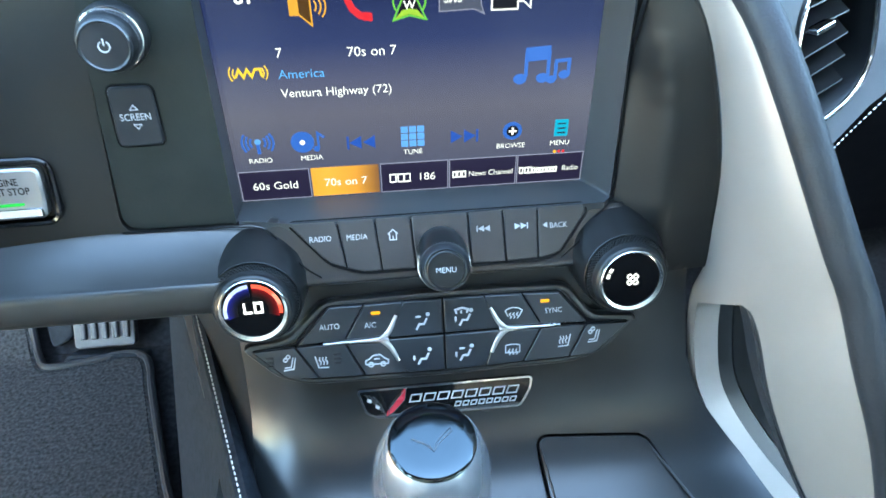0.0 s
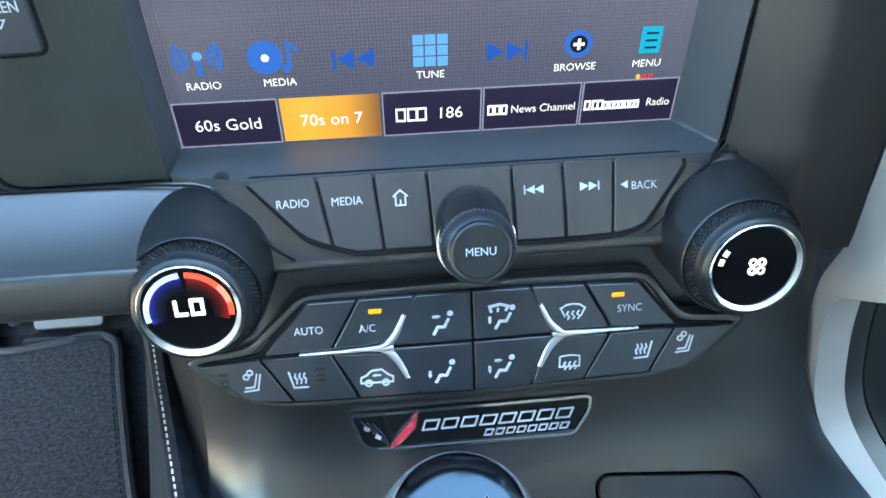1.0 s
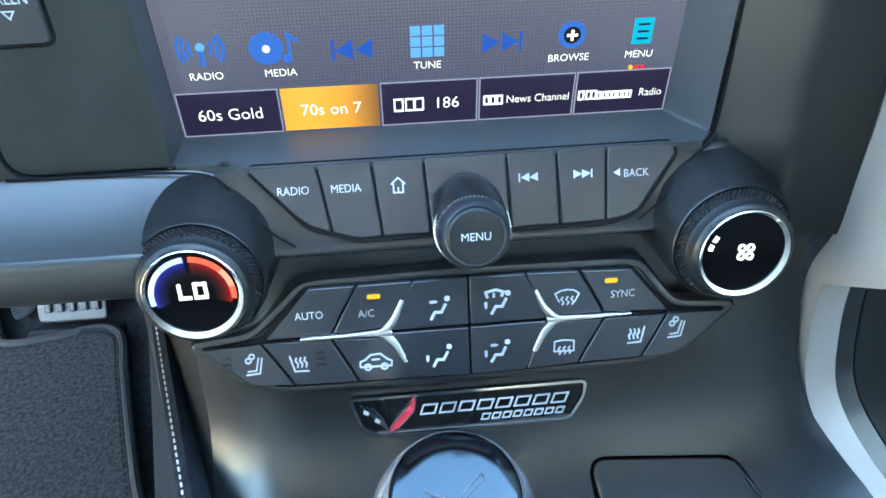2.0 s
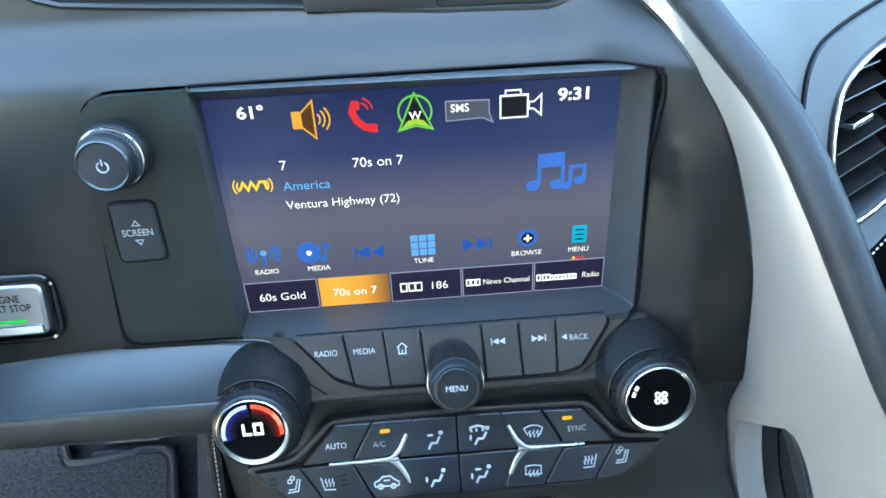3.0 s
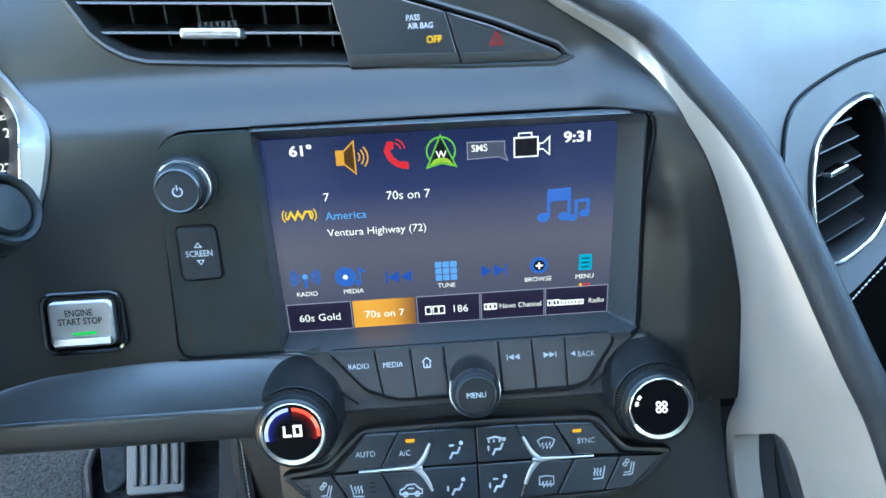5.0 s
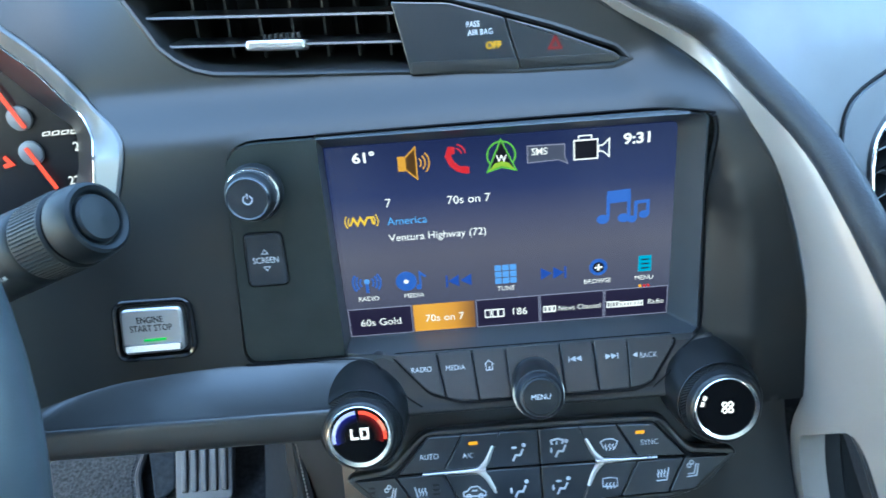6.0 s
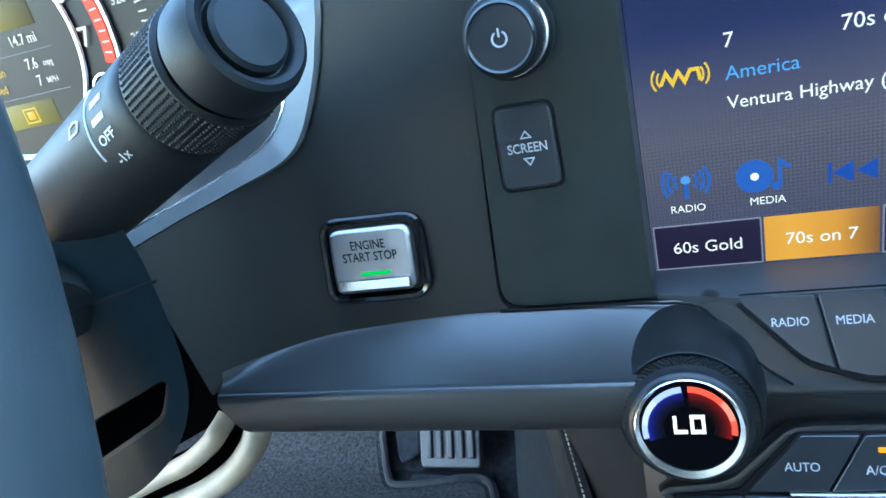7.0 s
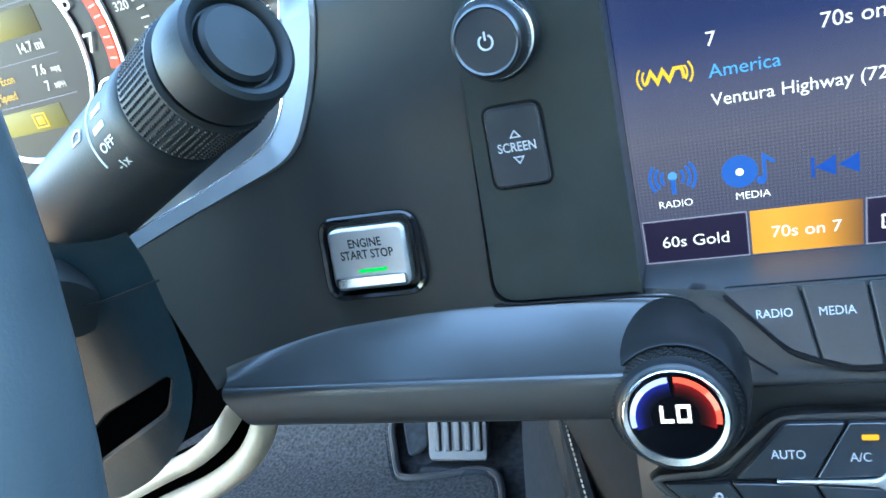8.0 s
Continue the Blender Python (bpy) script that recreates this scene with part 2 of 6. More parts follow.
def fillet(poly, r, k=4):
    """A polygon with rounded corners; r: one radius, or one a corner."""
    out, n = [], len(poly)
    for i in range(n):
        p, a, b = (Vector(poly[j % n]) for j in (i, i - 1, i + 1))
        rad = r[i] if isinstance(r, (list, tuple)) else r
        da, db_ = (a - p), (b - p)
        cut = min(rad, da.length * 0.48, db_.length * 0.48)
        if cut < 1e-6:
            out.append(tuple(p))
            continue
        s, e = p + da.normalized() * cut, p + db_.normalized() * cut
        for q in range(k + 1):
            f = q / k
            out.append(tuple(s * (1 - f) ** 2 + p * 2 * f * (1 - f) + e * f * f))
    return out


def relax(loop, times):
    """Evens out a closed line by averaging neighbours."""
    a = np.array(loop)
    for _ in range(times):
        a = 0.5 * a + 0.25 * (np.roll(a, 1, 0) + np.roll(a, -1, 0))
    return [tuple(p) for p in a]


def offset(poly, d):
    """The polygon moved inwards by d."""
    n = len(poly)
    area = sum(poly[i][0] * poly[(i + 1) % n][1] - poly[(i + 1) % n][0] * poly[i][1] for i in range(n))
    s = 1 if area > 0 else -1
    out = []
    for i in range(n):
        p, a, b = (Vector(poly[j % n]) for j in (i, i - 1, i + 1))
        e1, e2 = (p - a), (b - p)
        if e1.length < 1e-9 or e2.length < 1e-9:
            out.append(tuple(p))
            continue
        n1, n2 = Vector((-e1.y, e1.x)).normalized() * s, Vector((-e2.y, e2.x)).normalized() * s
        m = n1 + n2
        m = m.normalized() if m.length > 1e-6 else n1
        out.append(tuple(p + m * d / max(0.5, m.dot(n1))))
    return out


def rings(bm, loops, closed=True, cap_first=False, cap_last=False):
    """Skins loops of equal length, one after another."""
    vs = [[bm.verts.new(p) for p in loop] for loop in loops]
    n = len(vs[0])
    for a, b in zip(vs, vs[1:]):
        for i in range(n if closed else n - 1):
            bm.faces.new((a[i], a[(i + 1) % n], b[(i + 1) % n], b[i]))
    if cap_first:
        bm.faces.new(vs[0][::-1])
    if cap_last:
        bm.faces.new(vs[-1])
    return vs


def prism(poly, m, top, bevel=0.0005, bottom=0.0, bm=None, crown=0.0):
    """A plate of outline poly (metres in the frame m), from bottom to top along n, with a bevelled rim."""
    bm = bm or bmesh.new()
    at = lambda pl, h: [m @ Vector((x, y, h)) for x, y in pl]
    inner = offset(poly, bevel)
    loops = [at(poly, bottom), at(poly, top - bevel), at(offset(poly, bevel * 0.3), top - bevel * 0.3), at(inner, top)]
    rings(bm, loops, cap_first=True, cap_last=True)
    return bm


def key_cap(corners, r, m, top, bevel=0.0004, gap=0.0003, bottom=-0.002):
    """A push button from its sharp corners: set in by the gap, rounded, with a bevelled rim."""
    bm = bmesh.new()
    loops = []
    for d, h in ((0.0, bottom), (0.0, top - bevel), (bevel * 0.35, top - bevel * 0.35), (bevel, top)):
        loops.append([m @ Vector((x, y, h)) for x, y in fillet(offset(corners, gap + d), max(r - d * 0.6, 0.0002), 4)])
    rings(bm, loops, cap_first=True, cap_last=True)
    return bm


def lathe(profile, m, seg=48, bm=None, cap=True):
    """Turns (radius, height) pairs round the n axis of the frame m."""
    bm = bm or bmesh.new()
    loops = [[m @ Vector((r * math.cos(a), r * math.sin(a), h)) for a in (2 * math.pi * i / seg for i in range(seg))] for r, h in profile]
    rings(bm, loops, cap_first=cap, cap_last=cap)
    return bm


def annulus(r0, r1, a0, a1, m, h0, h1, seg=24, bm=None):
    """A raised arc between two radii, angles in degrees."""
    bm = bm or bmesh.new()
    loops = []
    for i in range(seg + 1):
        a = radians(a0 + (a1 - a0) * i / seg)
        c, s = math.cos(a), math.sin(a)
        loops.append([m @ Vector((r * c, r * s, h)) for r, h in ((r0, h0), (r0, h1), (r1, h1), (r1, h0))])
    rings(bm, loops, cap_first=True, cap_last=True)
    return bm


def tube(path, radius, seg=16, bm=None, squash=1.0, n=None):
    """A round bar along a path; radius: one, or one a point."""
    bm = bm or bmesh.new()
    pts = spline(path, n) if n else [np.array(p, float) for p in path]
    k = len(pts)
    rad = radius if isinstance(radius, (list, tuple)) else [radius] * 2
    loops, ref = [], Vector((0.0, 0.0, 1.0))
    for i, p in enumerate(pts):
        d = Vector(pts[min(i + 1, k - 1)] - pts[max(i - 1, 0)]).normalized()
        if abs(d.dot(ref)) > 0.95:
            ref = Vector((0.0, 1.0, 0.0))
        a = d.cross(ref).normalized()
        b = a.cross(d)
        ref = b
        f = i / (k - 1) * (len(rad) - 1)
        j = min(int(f), len(rad) - 2)
        r = rad[j] + (rad[j + 1] - rad[j]) * (f - j)
        loops.append([Vector(p) + a * (r * math.cos(q)) + b * (r * squash * math.sin(q)) for q in (2 * math.pi * s / seg for s in range(seg))])
    rings(bm, loops, cap_first=True, cap_last=True)
    return bm


def sheet(outline, holes, step, to3d, back=None, bm=None):
    """A curved panel: a flat region with holes, filled with points and bent by to3d(a, b); back: how far it is thick."""
    bm = bm or bmesh.new()
    loops = [outline, *holes]

    def inside(p, poly):
        hit_ = False
        for (x1, y1), (x2, y2) in zip(poly, poly[1:] + poly[:1]):
            if (y1 > p[1]) != (y2 > p[1]) and p[0] < (x2 - x1) * (p[1] - y1) / (y2 - y1) + x1:
                hit_ = not hit_
        return hit_

    def gap(p, poly):
        a = np.array(poly)
        b = np.roll(a, -1, 0)
        d = b - a
        f = np.clip(((np.array(p) - a) * d).sum(1) / np.maximum((d * d).sum(1), 1e-12), 0, 1)
        return np.sqrt((((a + d * f[:, None]) - np.array(p)) ** 2).sum(1).min())

    dense = []
    for loop in loops:
        out = []
        for p, q in zip(loop, loop[1:] + loop[:1]):
            k = max(1, int(math.dist(p, q) / step + 0.5))
            out += [(p[0] + (q[0] - p[0]) * i / k, p[1] + (q[1] - p[1]) * i / k) for i in range(k)]
        dense.append(out)
    pts, edges = [], []
    for loop in dense:
        s = len(pts)
        pts += loop
        edges += [(s + i, s + (i + 1) % len(loop)) for i in range(len(loop))]
    a = np.array(outline)
    (x0, y0), (x1, y1) = a.min(0), a.max(0)
    for i, x in enumerate(np.arange(x0, x1, step)):
        for y in np.arange(y0 + (i % 2) * step / 2, y1, step):
            p = (float(x), float(y))
            if inside(p, outline) and not any(inside(p, h) for h in holes) and all(gap(p, lp) > step * 0.45 for lp in loops):
                pts.append(p)
    vs, _, fs, *_ = delaunay_2d_cdt([Vector(p) for p in pts], edges, [], 0, 1e-7)
    front = [bm.verts.new(to3d(v.x, v.y)) for v in vs]
    keep = []
    for f in fs:
        c = sum((vs[i] for i in f), Vector((0, 0))) / len(f)
        if inside(c, outline) and not any(inside(c, h) for h in holes):
            keep.append(f)
            bm.faces.new([front[i] for i in f])
    if back is not None:
        off = Vector(back)
        rear = [bm.verts.new(v.co + off) for v in front]
        count = {}
        for f in keep:
            bm.faces.new([rear[i] for i in reversed(f)])
            for i, j in zip(f, f[1:] + f[:1]):
                count[(i, j)] = 1
        for i, j in count:
            if (j, i) not in count:
                bm.faces.new((front[i], rear[i], rear[j], front[j]))
    bmesh.ops.delete(bm, geom=[v for v in bm.verts if not v.link_faces], context="VERTS")
    return bm


def stroke(pts, width, m, h=0.0002, base=0.0, bm=None, closed=False):
    """A drawn line of that width, raised by h, in the frame m."""
    bm = bm or bmesh.new()
    p = [Vector(q) for q in pts]
    n = len(p)
    left, right = [], []
    for i in range(n):
        a = p[i - 1] if (i or closed) else p[i]
        b = p[(i + 1) % n] if (i < n - 1 or closed) else p[i]
        d1 = (p[i] - a).normalized() if (p[i] - a).length > 1e-9 else (b - p[i]).normalized()
        d2 = (b - p[i]).normalized() if (b - p[i]).length > 1e-9 else d1
        t = d1 + d2
        t = t.normalized() if t.length > 0.2 else d1
        nn = Vector((-t.y, t.x))
        w = width / 2 / max(0.4, nn.dot(Vector((-d1.y, d1.x))))
        left.append(p[i] + nn * w), right.append(p[i] - nn * w)
    loops = [[m @ Vector((*a, base)), m @ Vector((*a, h)), m @ Vector((*b, h)), m @ Vector((*b, base))] for a, b in zip(left, right)]
    if closed:
        loops.append(loops[0])
    rings(bm, loops, cap_first=not closed, cap_last=not closed)
    return bm


def ribbon(pts, widths, m, top, bm, base=-0.001):
    """A crowned metal strip along a smooth line, with its width at each point, in millimetres."""
    line_, w_ = spline(pts, 24), spline([(q,) for q in widths], 24)
    loops = []
    for i, (p, w) in enumerate(zip(line_, w_)):
        d = Vector(line_[min(i + 1, 24)] - line_[max(i - 1, 0)]).normalized()
        n = Vector((-d.y, d.x)) * (float(w[0]) / 2)
        loops.append([m @ Vector(((p[0] + n.x * k) / 1000, (p[1] + n.y * k) / 1000, h)) for k, h in ((1, base), (1, top - 0.0003), (0.6, top), (0, top + 0.0001), (-0.6, top), (-1, top - 0.0003), (-1, base))])
    rings(bm, loops, cap_first=True, cap_last=True)
    return bm


def arc(cx, cy, r, a0, a1, k=10, ry=None):
    return [(cx + r * math.cos(radians(a0 + (a1 - a0) * i / k)), cy + (ry or r) * math.sin(radians(a0 + (a1 - a0) * i / k))) for i in range(k + 1)]


def writing(name, words, m, size, material, parent, bold=0.0, wide=1.0, h=0.0003, align="CENTER"):
    """Words in the built-in font on the frame m, size being the capitals' height."""
    cu = bpy.data.curves.new(name, "FONT")
    cu.body, cu.align_x, cu.align_y = words, align, "CENTER"
    cu.size, cu.offset, cu.extrude, cu.resolution_u = 1.0, bold, 0.0, 3
    tmp = bpy.data.objects.new("tmp", cu)
    me = bpy.data.meshes.new_from_object(tmp)
    bpy.data.objects.remove(tmp)
    k = size / 0.72
    bm = bmesh.new()
    bm.from_mesh(me)
    bpy.data.meshes.remove(me)
    for v in bm.verts:
        v.co = m @ Vector((v.co.x * k * wide, v.co.y * k, h))
    ob = link_mesh(name, bm, material, 0)
    ob.parent = parent
    if parent.type == "EMPTY":
        ob.matrix_parent_inverse = Matrix.Translation(parent.location).inverted()
    return ob


def box(a, b, bm=None, bevel=0.0):
    bm = bm or bmesh.new()
    (x0, y0, z0), (x1, y1, z1) = a, b
    poly = [(x0, y0), (x1, y0), (x1, y1), (x0, y1)]
    return prism(fillet(poly, bevel * 1.5) if bevel else poly, Matrix.Translation((0, 0, z0)), z1 - z0, max(bevel, 0.0001), bm=bm)


mm = lambda pts: [(x / 1000, y / 1000) for x, y in pts]


# ---- dashboard: fascia, ledge, lower stack ----
CREST_Z, CREST_X = (0.540, 0.588, 0.612, 0.628, 0.655, 0.674, 0.690, 0.720), (0.1215, 0.1180, 0.1150, 0.1130, 0.1060, 0.0995, 0.0930, 0.0760)
EDGE_Z, EDGE_X = (0.538, 0.571, 0.600, 0.633, 0.665, 0.684, 0.702, 0.7165), (0.1485, 0.1455, 0.1405, 0.132, 0.121, 0.1115, 0.101, 0.085)
RISE = (0.013, 0.016, 0.022, 0.025, 0.026, 0.019, 0.013, 0.004)


def hood_rise(x, z):
    """How far the hood stands proud: a slope beside the screen up to a soft crest, then on to the silver trim."""
    if x < 0.06 or z > 0.735:
        return 0.0
    crest, edge, total = float(np.interp(z, CREST_Z, CREST_X)), float(np.interp(z, EDGE_Z, EDGE_X)), float(np.interp(z, EDGE_Z, RISE))
    foot = min(0.1000, crest - 0.010)
    slope = min(0.017, total) * smooth01(0.700, 0.650, z)
    a = min(1.0, max(0.0, (x - foot) / (crest + 0.001 - foot)))
    a = 0.8 * a + 0.2 * a * a * (3 - 2 * a)
    return (slope * a + (total - slope) * smooth01(crest - 0.004 - 0.020 * smooth01(0.66, 0.69, z), edge + 0.004, x)) * smooth01(0.735, 0.705, z)


def fascia_y(x, z):
    y = 0.319 + 0.11 * (z - 0.575) + 0.0185 * smooth01(0.686, 0.716, z)
    if x < -0.2:
        y -= 9.0 * (-0.2 - x) ** 2
    y += 0.9 * max(0.0, z - 0.722) ** 1.3 * smooth01(-0.15, -0.21, x)
    return y - hood_rise(x, z)


PAD = fillet([(-0.141, 0.5725), (-0.133, 0.6895), (0.0997, 0.6895), (0.0997, 0.5725)], [0.010, 0.016, 0.010, 0.004], 6)
VENT_HOLE = [(-0.1767, 0.7558), (-0.1684, 0.7438), (-0.1619, 0.7330), (-0.1548, 0.7264), (-0.1460, 0.7212), (-0.1367, 0.7186), (-0.1036, 0.7162), (-0.0481, 0.7132), (0.014, 0.7095), (0.058, 0.7085),
             (0.0655, 0.7110), (0.060, 0.7165), (0.030, 0.7285), (0.0, 0.7385), (-0.035, 0.7490), (-0.07, 0.758), (-0.11, 0.766), (-0.165, 0.770)]
ARCH = [(0.036, 0.748), (0.061, 0.732), (0.085, 0.7165), (0.101, 0.702), (0.1115, 0.684), (0.121, 0.665), (0.132, 0.633), (0.1405, 0.600), (0.1455, 0.571), (0.1485, 0.538)]
BEZEL_OUT = [(-0.2620, 0.6235), (-0.2458, 0.6280), (-0.2285, 0.6322), (-0.2100, 0.6375), (-0.2005, 0.6445), (-0.1925, 0.6570), (-0.1856, 0.6726), (-0.1815, 0.6935), (-0.1990, 0.7098), (-0.2105, 0.7248), (-0.2218, 0.7372), (-0.2339, 0.7490), (-0.2451, 0.7630), (-0.2569, 0.7799)]
LEFT = [(-0.2535, 0.560), (-0.2583, 0.598), (-0.2615, 0.6205)] + [(x + 0.0006, z) for x, z in BEZEL_OUT]
arch_line = [tuple(p) for p in spline(ARCH, 40)]
dashboard = thing("dashboard", (-0.02, 0.34, 0.56), "black soft-touch dashboard centre with a curved hood round the screen", "dashboard")
outline = LEFT + [(-0.10, 0.785), (0.0, 0.772)] + arch_line + [(0.119, 0.537), (0.112, 0.556), (0.104, 0.566), (0.0, 0.568), (-0.15, 0.566)]
part("fascia", sheet(outline, [PAD, [tuple(p) for p in VENT_HOLE]], 0.0035, lambda x, z: Vector((x, fascia_y(x, z), z)), (0, 0.006, 0)), M_FASCIA, dashboard, "matte black fascia sweeping into a hood")
part("hood_edge", tube([(x, fascia_y(x, z) + 0.001, z) for x, z in arch_line], 0.0012, 8), M_FASCIA, dashboard)

left_pad = offset(fillet([(-0.1405, 0.573), (-0.1328, 0.689), (-0.0873, 0.689), (-0.0873, 0.573)], [0.010, 0.016, 0.0003, 0.0003], 6), 0.0005)

part("control_pad", sheet(left_pad, [], 0.005, lambda x, z: Vector((x, 0.3205 + 0.06 * (z - 0.575), z)), (0, 0.004, 0)), M_PAD, dashboard, "dark grey-green control pad")
part("scratch", tube([(-0.1368, 0.3236, 0.6150), (-0.1360, 0.3237, 0.6168), (-0.1352, 0.3238, 0.6178), (-0.1350, 0.3238, 0.6192)], 0.00012, 5), M_THREAD, dashboard, "fine pale scratch on the pad")
part("pad_gap", sheet(offset(PAD, -0.0008), [], 0.01, lambda x, z: Vector((x, 0.3455 + 0.11 * (z - 0.575), z)), (0, 0.003, 0)), M_BLACK, dashboard)

# the recess round the screen: four sloping walls
bm = bmesh.new()
outer = offset(fillet([(-0.0885, 0.573), (-0.0885, 0.689), (0.0990, 0.689), (0.0990, 0.573)], [0.0003, 0.0003, 0.009, 0.004], 6), 0.0006)
inner = fillet([(-0.0872, 0.5735), (-0.0872, 0.6810), (0.0868, 0.6800), (0.0868, 0.5735)], [0.0003, 0.0003, 0.003, 0.002], 6)
lip = offset(outer, 0.0012)
pad_y = lambda z: 0.3207 + 0.06 * (z - 0.575)
rings(bm, [[Vector((x, (pad_y(z) if x < -0.08 else fascia_y(min(x, 0.09), z)) + d, z)) for x, z in loop] for loop, d in ((outer, 0.006), (outer, 0.001), (lip, 0.0))] + [[Vector((x, 0.3395, z)) for x, z in inner]])
part("screen_recess", bm, M_SHELF, dashboard, "sloping dark grey walls round the screen")

# shelf below the screen and the ledge on the driver's side
ledge_front = lambda x: 0.288


def ledge_curve(x, n=26):
    """The concave sweep from the fascia down to the ledge's front edge."""
    out_far = smooth01(-0.145, -0.240, x)
    zt = 0.5733 - 0.0060 * out_far
    y0 = min(0.3195, fascia_y(x, zt)) - 0.0003
    y2 = min(ledge_front(x) + 0.0050, y0 - 0.004)
    down, back_ = 0.0006, 0.62 * (y0 - y2)
    p = [(y0, zt), (y0 - 0.11 * down, zt - down), (y2 + back_, 0.5624 + 0.16 * back_), (y2, 0.5624)]
    w = lambda f: ((1 - f) ** 3, 3 * f * (1 - f) ** 2, 3 * f * f * (1 - f), f ** 3)
    return [tuple(sum(c * q[k] for c, q in zip(w(f), p)) for k in (0, 1)) for f in np.linspace(0.0, 1.0, n)]


shelf = [(-0.0872, 0.3392), (0.0895, 0.3392), (0.0985, 0.320), (0.093, 0.3140), (-0.062, 0.3140), (-0.0865, 0.3198)]
part("shelf", sheet(shelf, [], 0.004, lambda x, y: Vector((x, y, 0.5750 - 0.0012 * smooth01(0.318, 0.3392, y))), (0, 0, -0.004)), M_SHELF, dashboard)
bm = bmesh.new()
loops, tops = [], []
for x in np.linspace(-0.2490, -0.074, 84):
    yf = ledge_front(x)
    round_off = [(yf + d, 0.5624 - drop) for d, drop in ((0.0034, 0.0002), (0.0019, 0.0007), (0.0009, 0.0014), (0.0002, 0.0025), (-0.0002, 0.0042))]
    face_ = [(yf + d, z) for d, z in ((-0.0004, 0.5545), (-0.0004, 0.5490), (0.0002, 0.5456), (0.0014, 0.5438), (0.0040, 0.5427), (0.030, 0.5444))]
    loops.append([Vector((x + max(0.0, 0.557 - z) * 0.55 * smooth01(-0.235, -0.249, x), y, z)) for y, z in round_off + face_])
    tops.append([Vector((x, y, z)) for y, z in ledge_curve(x) + round_off[:2]])
rings(bm, loops, closed=False, cap_first=True)
part("ledge_lip", bm, M_LEDGE_LIT, dashboard, "satin black rounded front edge of the ledge")
bm = bmesh.new()
rings(bm, tops, closed=False)
part("ledge", bm, M_LEDGE_LIT, dashboard, "satin black ledge sweeping down from the fascia")

bm = bmesh.new()
prof = [(0.3175, 0.5722), (0.3150, 0.5724), (0.3143, 0.5716), (0.3030, 0.5525), (0.3012, 0.5492), (0.3010, 0.5470), (0.3026, 0.5452), (0.3110, 0.5428), (0.3185, 0.5380), (0.3190, 0.528), (0.310, 0.505), (0.300, 0.486)]
prof = [tuple(p) for p in spline(prof, 44)]
loops = []
for x in np.linspace(-0.084, 0.124, 72):
    bulge = smooth01(-0.068, -0.085, x) + smooth01(0.088, 0.105, x)
    loops.append([Vector((x, y + 0.0016 * smooth01(0.546, 0.552, z) * smooth01(-0.064, -0.058, x) * smooth01(0.084, 0.078, x) + 0.035 * smooth01(-0.072, -0.092, x) * smooth01(0.540, 0.530, z) - 0.006 * bulge * smooth01(0.530, 0.550, z) * smooth01(0.574, 0.565, z) + 0.02 * smooth01(0.1, 0.122, x), z - 0.007 * smooth01(-0.071, -0.082, x) * smooth01(0.550, 0.565, z))) for y, z in prof])
rings(bm, loops, closed=False)
part("button_housing", bm, M_LOWER, dashboard, "satin black lower stack")

for line_ in ([(-0.1404, 0.3180, 0.5736), (-0.1085, 0.3174, 0.5736), (-0.0872, 0.3160, 0.5738), (-0.0735, 0.3138, 0.5725), (-0.065, 0.3085, 0.5640), (-0.0570, 0.3035, 0.5565), (-0.0490, 0.3010, 0.5510)],
              [(0.0985, 0.3155, 0.5765), (0.0940, 0.3135, 0.5725), (0.0875, 0.3110, 0.5675), (0.0797, 0.3050, 0.5590), (0.0700, 0.3012, 0.5525)]):
    part("panel_joint", tube(line_, 0.00045, 6, None, 1.0, 40), M_BLACK, dashboard)
pad_line = [(-0.0885, 0.6895), (0.02, 0.6895), (0.0905, 0.6890), (0.0965, 0.6868), (0.0990, 0.6815), (0.0993, 0.640), (0.0993, 0.600), (0.0990, 0.5800), (0.0975, 0.5755)]
part("panel_joint", tube([(x, fascia_y(x, z) - 0.0002, z) for x, z in spline(pad_line, 90)], 0.00055, 6), M_BLACK, dashboard)

# ---- touch screen ----
M_S = plane((0, 0.3388, 0.575))
screen = thing("touch_screen", (0, 0.339, 0.575), "lit touch screen showing a radio page on dark blue", "screen")
glass = part("display", prism(fillet(mm([(-87, -2), (89.4, -2), (89.4, 105.5), (-87, 106)]), 0.0015), M_S, 0.0006, 0.0003, -0.002), disp, screen, "glossy lit display")
E0 = 0.0008


def name_bars(tile, starts, w, y0, y1):
    """A maker's name as plain outlined bars, one a letter."""
    for x in starts:
        part("bar", stroke(mm([(x, y0), (x + w, y0), (x + w, y1), (x, y1)]), 0.00062, M_S, 0.0012, 0.0005, closed=True), M_WHITE, tile)


